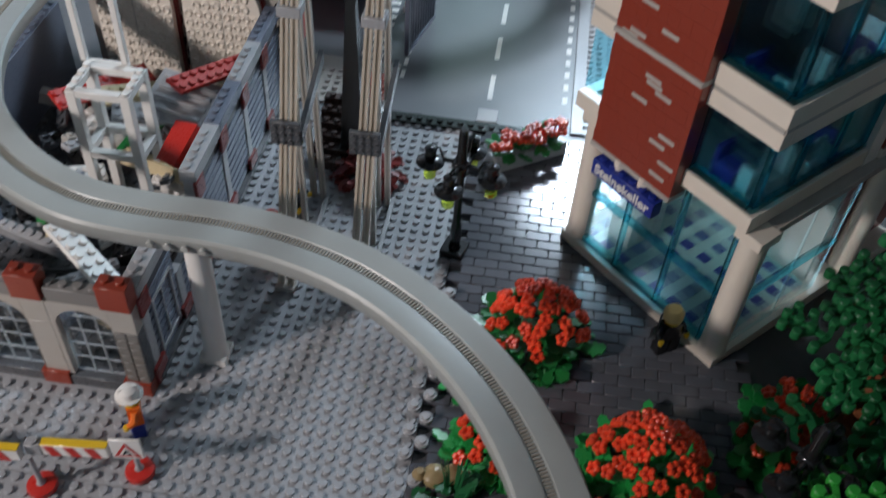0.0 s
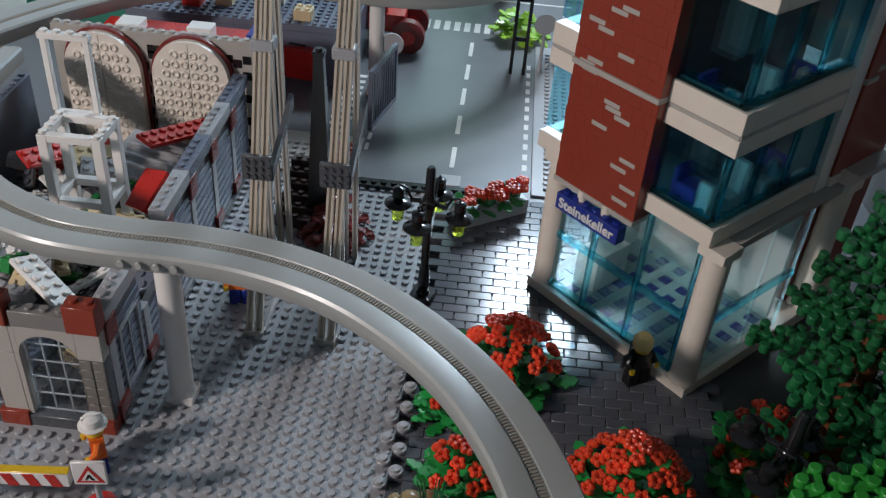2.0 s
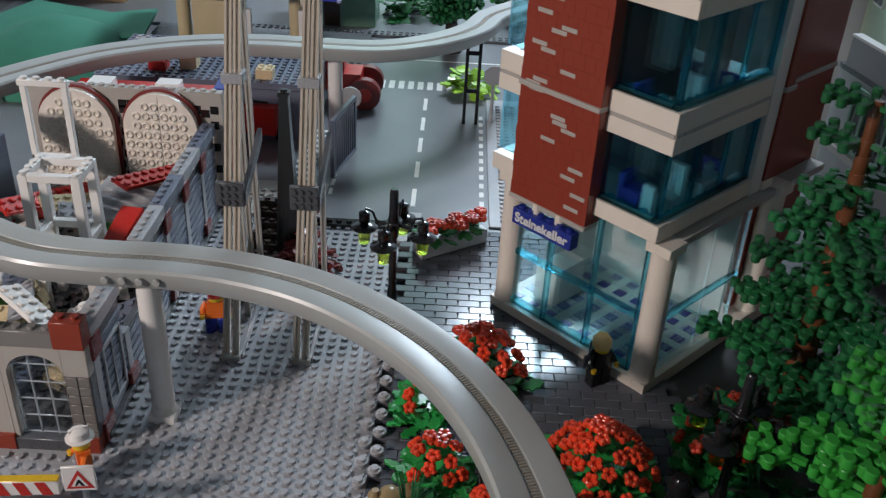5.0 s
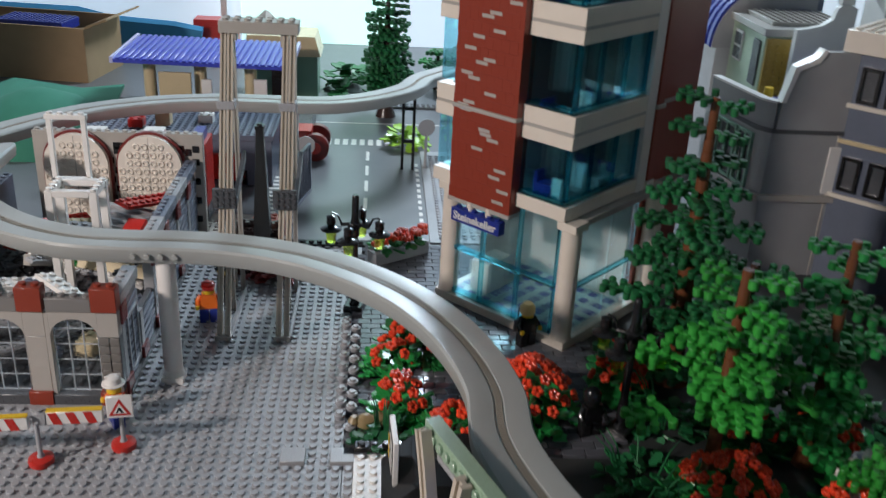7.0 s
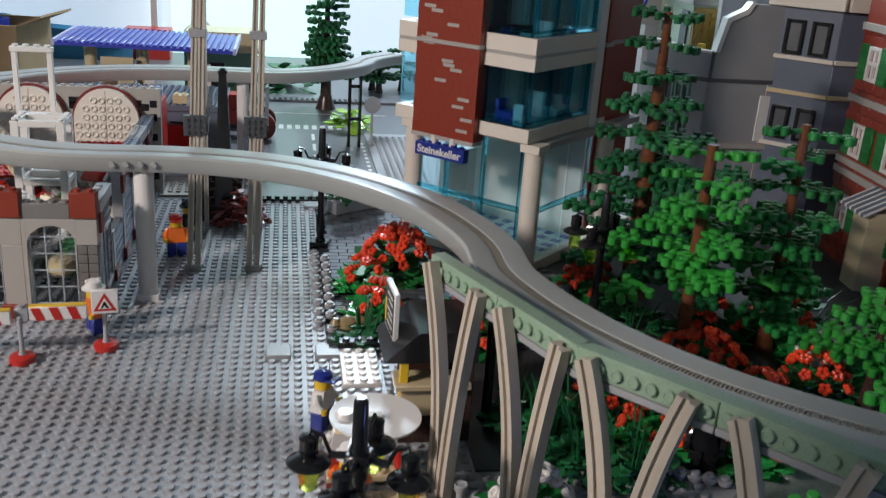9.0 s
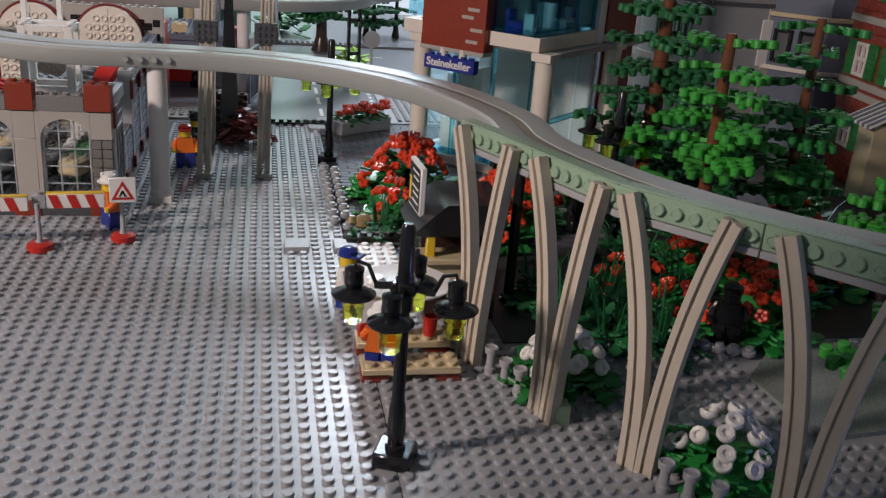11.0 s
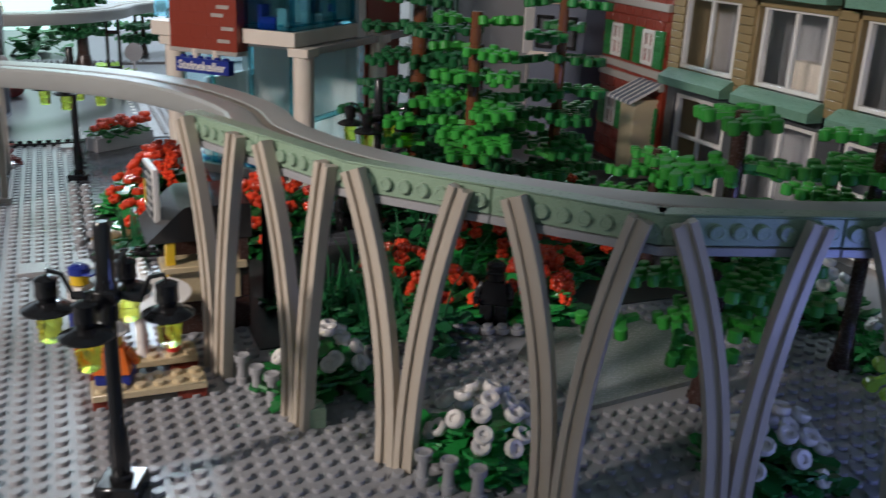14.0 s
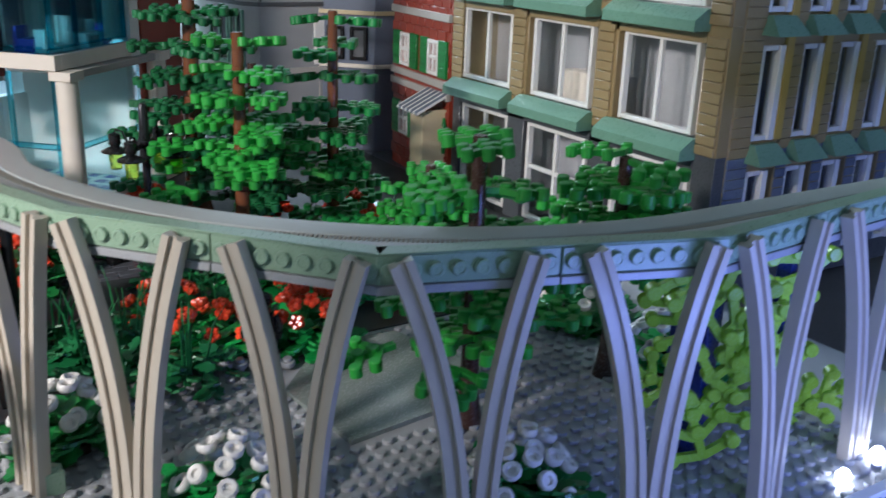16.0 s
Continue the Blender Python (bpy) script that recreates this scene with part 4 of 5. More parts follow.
solid("tan_toy_animal", G().lathe(0, 0, [(0, 0.5), (0.3, 0.85), (0.8, 0.8), (1.2, 0.3)], 12).lathe(1.1, 0.3, [(0, 0.4), (0.4, 0.8), (0.9, 0.6), (1.1, 0.2)], 12).lathe(-1.0, -0.1, [(0.2, 0.3), (0.6, 0.55), (1.1, 0.25)], 10).tube([(1.6, 0.3, 0.6), (2.3, 0.5, 0.9)], [0.3, 0.1], 6), KHAKI, "lumpy tan toy animal lying on the plaza edge", "toy animal", at=(1.8, 34.9, 0.4))

# ---- barriers ----
def barrier_foot(x, y, h):
    f = thing("barrier_post", "grey post in a round red foot", "barrier post", (x, y, 0), group="barrier posts")
    part("foot", G().lathe(0, 0, [(0.1, 0.95), (0.4, 1.0), (0.62, 0.95), (0.75, 0.55)], 16), RED, f)
    part("pole", G().lathe(0, 0, [(0.7, 0.34), (1.0, 0.2), (h, 0.18)], 12), GREY, f)
    return f


barrier_foot(-23.4, 30.1, 3.8)
barrier_foot(-17.6, 32.2, 3.8)
for xa, xb in ((-22.9, -18.7), (-31.0, -24.0)):
    L = xb - xa
    p = thing("barrier_plank", "red and white striped barrier plank with yellow top", "barrier", (xa, 31.0 if xa > -23 else 29.6, 0), 6)
    part("plank", G().box(0, L, -0.3, 0.3, 3.2, 4.3), WHITE, p)
    part("yellow_top", G().box(0, L, -0.28, 0.3, 4.3, 4.4), YELLOW, p)
    part("end_block", G().box(-1.0, 0, -0.35, 0.35, 3.2, 4.3).lathe(-0.5, 0, [(4.3, 0.3), (4.5, 0.3)], 10), GREY, p)
    n = int(L / 1.3)
    for i in range(n):
        x = 0.15 + i * 1.3
        part("stripe", G().extrude_y([(x, 4.28), (x + 0.65, 4.28), (x + 1.05, 3.22), (x + 0.4, 3.22)], -0.33, -0.3), RED, p)
ws = thing("warning_sign", "white square roadworks sign with a red triangle", "sign", (-17.35, 31.3, 3.6), 8)
part("board", G().box(-1, 1, -0.12, 0.12, 0, 2.0, 0.06), WHITE, ws)
part("triangle", G().extrude_y([(-0.85, 0.25), (0.85, 0.25), (0, 1.75)], -0.15, -0.12), RED, ws)
part("inner_triangle", G().extrude_y([(-0.52, 0.44), (0.52, 0.44), (0, 1.36)], -0.17, -0.15), WHITE, ws)
part("digging_symbol", G().extrude_y([(-0.3, 0.5), (-0.2, 0.5), (0.0, 0.75), (0.1, 0.5), (0.32, 0.5), (0.2, 0.68), (0.05, 1.0), (-0.08, 1.0)], -0.19, -0.17), BLACK, ws)

# ---- portal towers ----
SLOT = [(-0.27, -0.27), (-0.09, -0.27), (-0.09, -0.11), (0.09, -0.11), (0.09, -0.27), (0.27, -0.27), (0.27, 0.27), (-0.27, 0.27)]
for x in (-12.4, -6.7):
    t = thing("portal_tower", "tall slotted grey-tan tower leg of a portal frame", "tower", (x, 50, 0), group="portal towers")
    for dx in (-0.38, 0.38):
        part("front_leg", G().sweep([(dx, 0.0, 0), (dx * 0.95 + 0.3, 3.3, 14), (dx * 0.85 + 0.62, 6.3, 28.9)], SLOT, up=(0, 1, 0)), LEGTAN, t)
        part("back_leg", G().sweep([(dx * 1.1, 11, 0), (dx + 0.3, 9, 14), (dx * 0.85 + 0.62, 7.2, 28.9)], [(a * 0.85, b * 0.85) for a, b in SLOT], up=(0, 1, 0)), WARMGREY, t)
    part("middle_leg", G().sweep([(0.1, 6.2, 0), (0.3, 5.2, 14)], [(a * 0.8, b * 0.8) for a, b in SLOT], up=(0, 1, 0)), WARMGREY, t)
    part("foot_bar", G().box(0.6, 0.95, 0, 11, 0, 0.5), GREY, t)
    part("foot", G().box(-0.8, 0.8, -0.5, 0.5, 0, 0.6), WARMGREY, t)
    col = part("collar", G().box(-0.85, 1.35, 2.35, 2.75, 12.9, 14.9), DARK, t, "dark grey collar plate")
    for a in range(4):
        for c in range(3):
            part("collar_stud", G().lathe(0, 0, [(0, 0.2), (0.16, 0.19)], 8).moved(pose(-0.5 + 0.55 * a, 2.35, 13.3 + 0.6 * c, 90, 0, 0)), DARK, col)
    part("tie", G().add([(1.1, 2.5, 13.0), (1.45, 2.5, 13.0), (1.45, 9.4, 15.4), (1.1, 9.4, 15.4), (1.1, 2.5, 14.1), (1.45, 2.5, 14.1), (1.45, 9.4, 16.5), (1.1, 9.4, 16.5)], [(3, 2, 1, 0), (4, 5, 6, 7), (0, 1, 5, 4), (1, 2, 6, 5), (2, 3, 7, 6), (3, 0, 4, 7)]), DARK, t, "dark sloping tie plate")
    part("upper_collar", G().box(-0.35, 1.3, 4.5, 5.9, 22.0, 22.8), GREY, t)
solid("portal_beam", G().box(-12.5, -5.2, 55.7, 58.0, 28.9, 30.0).studs(-12.4, -5.4, 55.9, 57.9, 30.0).box(-11.3, -10.9, 56.0, 57.4, 28.2, 28.9).box(-6.9, -6.4, 56.0, 57.4, 27.7, 28.9), WARMGREY, "grey-tan beam across the portal towers", "beam")
py = thing("black_pylon", "tapering black pylon behind the portal", "pylon", (-10.4, 66.5, 0))
part("shaft", G().add([(-1.1, -1.1, 0.6), (1.1, -1.1, 0.6), (1.1, 1.1, 0.6), (-1.1, 1.1, 0.6), (-0.4, -0.4, 16.6), (0.4, -0.4, 16.6), (0.4, 0.4, 16.6), (-0.4, 0.4, 16.6)], [(3, 2, 1, 0), (4, 5, 6, 7), (0, 1, 5, 4), (1, 2, 6, 5), (2, 3, 7, 6), (3, 0, 4, 7)]), BLACK, py)
part("foot", G().box(-1.5, 1.5, -1.5, 1.5, 0, 0.6), BLACK, py)
part("cap", G().box(-0.5, 0.5, -0.5, 0.5, 16.6, 17.0).studs(-0.5, 0.5, -0.5, 0.5, 17.0), BLACK, py)
pile = thing("brick_ramp", "sloping ramp of reddish brown studded bricks", "brick ramp", (-14.2, 64.6, 0), -4)
for i in range(6):
    part("ramp_brick", G().box(0, 5.4, 1.02 * i, 1.02 * i + 1.0, 0.62 * i, 0.62 * i + 1.2).studs(0.2, 5.2, 1.02 * i, 1.02 * i + 1, 0.62 * i + 1.2, 8), DKBROWN, pile)
    if i:
        part("ramp_prop", G().box(0.6, 4.8, 1.02 * i, 1.02 * i + 0.98, 0, 0.62 * i), DKBROWN, pile)
solid("red_shrub", leaf_clump(2.4, 4.2, 90, random.Random(3), 1.1), DARKRED, "dark red plastic shrub by the portal", "plant", at=(-8.6, 64.5, 0))

# ---- ruined grey building ----
MASONRY = plastic("masonry_grey", (0.17, 0.16, 0.145), 0.4)
PARAPET = plastic("parapet_grey", (0.2, 0.19, 0.18), 0.35)
ruin = thing("ruined_building", "roofless grey building with arched windows and red corner bricks", "building", (0, 0, 0))
for k in range(4):
    x1 = -19.0 - 6.0 * k
    x0 = x1 - 6.0
    n = 14
    w0, w1, zs, rz, z0, z1 = x0 + 0.35, x1 - 1.75, 6.6, 1.7, 0.0, 8.9
    c, rx = (w0 + w1) / 2, (w1 - w0) / 2
    g = G()
    top = [(c - rx * math.cos(math.pi * i / n), zs + rz * math.sin(math.pi * i / n)) for i in range(n + 1)]
    for i in range(n):
        (xa, za), (xb, zb) = top[i], top[i + 1]
        g.extrude_y([(xa, za), (xb, zb), (xb, z1), (xa, z1)], 38.5, 39.5)
    g.box(x0, w0, 38.5, 39.5, 1.0, z1, 0.02).box(w1, x1 - 1.72, 38.5, 39.5, 1.0, z1, 0.02)
    part("arch_wall", g, WARMGREY, ruin, "pale grey arch bricks")
    part("sill", G().box(x0, x1, 38.3, 39.7, 0, 1.0), DARK, ruin)
    if k:
        part("plain_pier", G().box(x1 - 1.7, x1, 38.5, 39.5, 1.0, 6.6), WARMGREY, ruin)
    else:
        pier = part("brick_pier", G().box(x1 - 1.7, x1, 38.6, 39.5, 1.0, 6.6), DARK, ruin, "dark grey masonry pier")
        for i in range(7):
            for j in range(2):
                part("brick", G().box(x1 - 1.7 + 0.85 * j + 0.03, x1 - 0.88 + 0.85 * j, 38.44, 38.6, 1.0 + 0.8 * i + 0.03, 1.77 + 0.8 * i, 0.04), MASONRY, pier)
    part("pier_top", G().box(x1 - 1.75, x1, 38.5, 39.5, 6.6, 8.9), WARMGREY, ruin)
    part("parapet", G().box(x0 + 0.2, x1 - 2.1, 38.5, 39.5, 8.9, 10.2).studs(x0, x1 - 2, 38.5, 39.5, 10.2), PARAPET, ruin)
    part("corner_brick", G().box(x1 - 2.05, x1 + 0.05, 38.3, 39.6, 9.0, 11.2).studs(x1 - 2, x1, 38.5, 39.5, 11.2), BRICKRED, ruin, "red corner brick")
    part("foot_brick", G().box(x1 - 2.0, x1 + 0.03, 38.2, 39.6, 0.0, 1.3), BRICKRED, ruin, "red foot brick")
    lat = G()
    for i in range(4):
        xx = w0 + 0.15 + i * (w1 - w0 - 0.3) / 3
        lat.box(xx - 0.07, xx + 0.07, 38.94, 39.1, 1.0, 8.1)
    for z in (1.1, 2.6, 4.1, 5.6, 7.1):
        lat.box(w0, w1, 38.95, 39.09, z, z + 0.13)
    clear(part("pane", G().box(w0, w1, 39.0, 39.04, 1.0, 8.0, 0.01), GLASS, ruin))
    part("lattice_window", lat, LATTICE, ruin, "clear plastic lattice window")
for k in range(6):
    y0 = 39.6 + 5.8 * k
    low = 5.0 if k == 1 else 8.6
    part("side_pier", G().box(-20, -19, y0, y0 + 1, 0, low + 0.4), GREY, ruin)
    m = part("masonry_panel", G().box(-19.8, -19.2, y0 + 1, y0 + 5.8, 0.8, low), DARK, ruin, "dark grey ribbed masonry panel")
    for i in range(int(low / 0.8) - 1):
        part("course", G().box(-19.2, -19.08, y0 + 1.05, y0 + 5.75, 0.85 + 0.8 * i, 1.5 + 0.8 * i, 0.05), BLUEGREY, m)
    part("side_sill", G().box(-20, -18.7, y0, y0 + 5.8, 0, 0.8), DARK, ruin)
    part("side_red_brick", G().box(-19.1, -18.75, y0 - 0.4, y0 + 1.4, 0.2, 1.9), DARKRED, ruin)
    if k != 1:
        part("side_red_top", G().box(-19.1, -18.8, y0 - 0.3, y0 + 1.3, low - 1.2, low + 0.6), DARKRED, ruin)
        part("side_parapet", G().box(-20.2, -18.9, y0, y0 + 5.8, low + 0.4, low + 1.5).studs(-20.2, -19.2, y0, y0 + 5, low + 1.5), BLUEGREY if k % 2 else GREY, ruin)
part("side_window", G().box(-19.15, -18.95, 41.2, 41.5, 1.5, 7).box(-19.15, -18.95, 44.4, 44.7, 1.5, 7).box(-19.15, -18.95, 41.5, 44.4, 6.7, 7).box(-19.15, -18.95, 41.5, 44.4, 1.5, 1.8).box(-19.12, -18.98, 42.8, 43.0, 1.8, 6.7), GREY, ruin, "grey framed side window")
part("left_wall", G().box(-41, -40, 48, 74, 0, 8).studs(-41, -40, 48, 74, 8), BLUEGREY, ruin)
part("ruin_floor", G().box(-43, -20, 39.6, 74, 0.0, 0.35).studs(-43, -20, 40, 74, 0.35, 8), DARK, ruin, "dark studded floor")

# wall with two round-topped boards
bw = thing("barrel_wall", "light grey pierced wall with two round-topped studded boards", "wall", (0, 75.0, 0))
holes = [(-28.95 + 0.86 * (i % 2), 2.4 + 1.2 * i) for i in range(8)] + [(-19.9 + 0.86 * (i % 2), 1.2 + 1.2 * i) for i in range(9)]
holes += [(-28.95 + 0.86 * i, 11.4) for i in (-1, 1, 2)] + [(-20.75, 11.2), (-19.0, 11.2), (-20.75, 9.4)]
part("wall_panel", G().box(-37.6, -18.2, 0, 1, 0, 13.0).studs(-37.6, -18.2, 0, 1, 13.0), WARMGREY, bw)
for x, z in holes:
    part("hole", G().box(x - 0.42, x + 0.42, -0.03, 0.2, z - 0.42, z + 0.42, 0.02), BLACK, bw)
for cx in (-32.6, -24.2):
    def round_top(r, z0):
        return [(cx - r, z0)] + [(cx + r, z0)] + [(cx + r * math.cos(math.pi * i / 24), 9.3 + r * 1.02 * math.sin(math.pi * i / 24)) for i in range(25)]
    part("red_rim", G().extrude_y(round_top(3.95, 0), -0.5, 0.02), DARKRED, bw)
    bd = part("round_board", G().extrude_y(round_top(3.65, 0), -1.2, -0.5), BOARDWHITE, bw, "aged white round-topped board")
    ring = mesh("ring_stud", G().lathe(0, 0, [(0, 0.41), (0.14, 0.40), (0.18, 0.36), (0.18, 0.25), (0.03, 0.22)], 12), BOARDWHITE)
    for i in range(8):
        for j in range(12):
            x, z = cx - 3.15 + 0.9 * i, 0.7 + j
            if z < 9.3 or (x - cx) ** 2 + (z - 9.3) ** 2 < 10:
                o = part("ring_stud", ring, None, bd)
                o.matrix_basis = pose(x * S, -1.2 * S, z * S, 90, 0, 0)
    part("board_joint", G().box(cx - 0.04, cx + 0.04, -1.22, -1.19, 0, 12.8, 0.005), WARMGREY, bd)


def white_frame(x, y, turn):
    w = thing("display_tower", "tall white open plastic tower of posts and bars", "tower", (x, y, 0.35), turn, group="white towers")
    for px in (0, 4.2):
        for py in (0, 3.2):
            part("lower_post", G().box(px, px + 0.75, py, py + 0.75, 0, 13.0), WHITE, w)
    for z in (6.6, 12.4):
        for a in ((0.75, 4.2, 0.03, 0.72), (0.75, 4.2, 3.23, 3.92), (0.03, 0.72, 0.75, 3.2), (4.23, 4.92, 0.75, 3.2)):
            part("cross_bar", G().box(*a, z, z + 0.65), WHITE, w)
    for px in (0.4, 4.6):
        part("top_stud", G().studs(px - 0.5, px + 0.5, -0.1, 3.9, 13.05), WHITE, w)
    for px, z0 in ((-0.4, 6.0), (2.9, 13.05)):
        part("upper_post", G().box(px, px + 0.5, 3.98, 4.48, z0, 19.0), WHITE, w)
    part("frame_sill", G().box(-0.4, 3.4, 3.98, 4.48, 12.4, 13.0), WHITE, w)
    part("top_bar", G().box(-0.5, 3.5, 3.85, 4.55, 19.0, 19.5).studs(-0.5, 3.5, 3.7, 4.7, 19.5), WHITE, w)
    return w


white_frame(-29.6, 54.6, 0)
for i in range(3):
    solid("brown_plate", G().box(-1.9, 1.9, -4.4, 4.4, 0, 0.75).studs(-1.9, 1.9, -4.4, 4.4, 0.75, 8), BRICKRED, "red-brown studded plate stacked beside the portal", "plate", "stacked plates", at=(-11.6 + 0.25 * i, 72.0 + 0.4 * i, 0.8 * i), turn=-14 + 5 * i)

# rubble inside the ruin
rnd = random.Random(21)
MIXED = [GREY, DARK, WARMGREY, WHITE, BLUEGREY, RED, TAN, GREEN, DARK, GREY, BLACK]
for i in range(64):
    w, d = rnd.choice([(2, 1), (4, 1), (3, 2), (4, 2), (6, 2), (2, 2), (8, 1)])
    hh = rnd.choice([0.4, 0.4, 1.2])
    x, y = rnd.uniform(-38, -23), rnd.uniform(42, 71)
    o = solid("loose_brick", G().box(-w / 2, w / 2, -d / 2, d / 2, 0, hh).studs(-w / 2, w / 2, -d / 2, d / 2, hh, 8), MIXED[i % len(MIXED)], "loose toy brick lying in the rubble of the ruin", "brick", "loose bricks")
    o.matrix_world = pose(x * S, y * S, (0.4 + rnd.uniform(0, 3.2)) * S, rnd.uniform(-24, 24), rnd.uniform(-24, 24), rnd.uniform(0, 180))
for (x, y, z, ax, az, L, mat, nm) in [(-25.5, 62, 6.0, 14, 20, 9, GREY, "grey"), (-24.0, 43.0, 8.0, -20, -35, 8, WHITE, "white"), (-33, 66, 5, 25, 60, 10, RED, "red"), (-29, 66, 5, 20, 40, 9, TAN, "tan"), (-22.5, 66, 8, 12, 62, 9, RED, "red")]:
    o = solid("fallen_plate", G().box(-L / 2, L / 2, -1, 1, 0, 0.4).studs(-L / 2, L / 2, -1, 1, 0.4, 8), mat, nm + " studded plate fallen across the rubble", "plate", "fallen plates")
    o.matrix_world = pose(x * S, y * S, z * S, ax, 12, az)
gr = solid("grille_slope", G().box(-3, 3, -2.6, 2.6, 0, 0.5).box(-2.4, 2.4, -1.7, -1.4, 0.5, 0.9).box(-2.4, 2.4, -0.6, -0.3, 0.5, 0.9).box(-2.4, 2.4, 0.5, 0.8, 0.5, 0.9).box(-2.4, 2.4, 1.6, 1.9, 0.5, 0.9), GREY, "grey slotted vehicle roof plate in the rubble", "plate")
gr.matrix_world = pose(-24.6 * S, 63.5 * S, 6.4 * S, 14, 6, -10)
rt = solid("red_tongue", G().sweep([(0, 0, 0), (0.6, 1.4, 1.2), (0.8, 3.0, 1.6)], [(-1.1, 0), (1.1, 0), (0.9, 0.5), (-0.9, 0.5)]), RED, "red curved toy part on the wall end", "part", at=(-22.5, 54.5, 7.5))

# ---- houses on the right ----
def window_unit(parent, w, h, mats=(WHITE, GLASS), bars=1, rail_z=None):
    """A framed window in the plane x = 0, facing -x, sill at z = 0, centred on y = 0."""
    f = part("window", G().box(-0.35, 0.25, -w / 2, -w / 2 + 0.4, 0, h).box(-0.35, 0.25, w / 2 - 0.4, w / 2, 0, h).box(-0.35, 0.25, -w / 2 + 0.4, w / 2 - 0.4, h - 0.4, h).box(-0.35, 0.25, -w / 2 + 0.4, w / 2 - 0.4, 0, 0.4), mats[0], parent)
    for i in range(bars):
        y = -w / 2 + w * (i + 1) / (bars + 1)
        part("glazing_bar", G().box(-0.3, 0.1, y - 0.2, y + 0.2, 0.4, h - 0.4), mats[0], f)
    if rail_z:
        part("glazing_rail", G().box(-0.28, 0.08, -w / 2 + 0.4, w / 2 - 0.4, rail_z, rail_z + 0.4), mats[0], f)
    clear(part("pane", G().box(-0.05, 0.05, -w / 2 + 0.4, w / 2 - 0.4, 0.4, h - 0.4, 0.01), mats[1], f))
    return f


house = thing("brown_house", "dark tan three-bay house with white windows and sand green sills", "house", (58, 6.5, 0))
DEEP = 20.0
course = mesh("cladding", G().box(-0.12, 0.12, -0.95, 0.95, 0.02, 0.78, 0.06), KHAKI)
for zb, zt, mat in ((0, 11.4, DARK), (11.4, 21.0, KHAKI), (21.0, 31, KHAKI)):
    edges = [0.0, 2.2, 12.6, 14.4, 24.6, 26.4, 36.0]
    for a, b in ((0, 2.2), (11.6, 14.2), (23.6, 26.2), (34.6, 36.0)):
        p = part("wall_pier", G().box(0, 1.2, a, b, zb, zt), mat, house)
        if mat is KHAKI:
            for i in range(int((zt - zb) / 0.8)):
                for j in range(max(1, int((b - a) / 1.9 + 0.5))):
                    part("cladding", course, None, p, at=(-0.08, a + (b - a) / 2 if b - a < 3 else a + 1 + 1.9 * j, zb + 0.8 * i))
    part("wall_beam", G().box(0, 1.2, 2.2, 34.6, zt - 1.4, zt), mat, house)
for yb in (7.0, 19.0, 30.5):
    o = window_unit(house, 8.6 if yb < 30 else 8.0, 9.4, bars=1, rail_z=5.0)
    o.matrix_basis = put(0.55, yb, 0.6)
    for z, h in ((12.6, 7.2), (22.2, 7.2)):
        o = window_unit(house, 8.2, h, bars=1)
        o.matrix_basis = put(0.5, yb, z)
        part("sill_awning", G().extrude_y([(-1.7, 10.9), (0.1, 10.9), (0.1, 12.5), (-0.5, 12.5), (-1.7, 11.7)], yb - 5.0, yb + 5.0).moved(Matrix.Translation((0, 0, z - 12.6))), SILLGREEN, house, "sand green sloping sill")
part("cornice", G().box(-0.4, 1.2, 0, 36, 29.8, 31.4), SILLGREEN, house)
# flat grey sheet: its tone stands for the pale reflections in the panes
part("inner_back", G().box(4.6, 5.0, 1.3, 35, 0, 31), GREY, house, "grey sheet that makes the window panes look pale")
part("inner_shelf", G().box(3.2, 4.6, 4, 9, 0, 3.5).box(3.2, 4.6, 15, 22, 12, 15).box(3.5, 4.6, 5, 6, 12, 18), OLDWHITE, house, "pale furniture indoors")
side = part("side_wall", G().box(1.2, 3.6, 0, 1.2, 0, 31), KHAKI, house)
for z0, z1, m in ((0, 2, DARK), (10, 12.4, KHAKI), (19.6, 22, KHAKI), (29, 31, KHAKI)):
    part("side_beam", G().box(3.6, 27, 0.06, 1.2, z0, z1), m, house)
for i in range(38):
    part("side_cladding", G().box(1.25, 3.55, -0.1, 0.02, 0.02 + 0.8 * i, 0.78 + 0.8 * i, 0.05), BLUEGREY if i < 14 else KHAKI, side)
part("party_wall", G().box(1.2, 20, 35.2, 36, 0, 31), KHAKI, house)
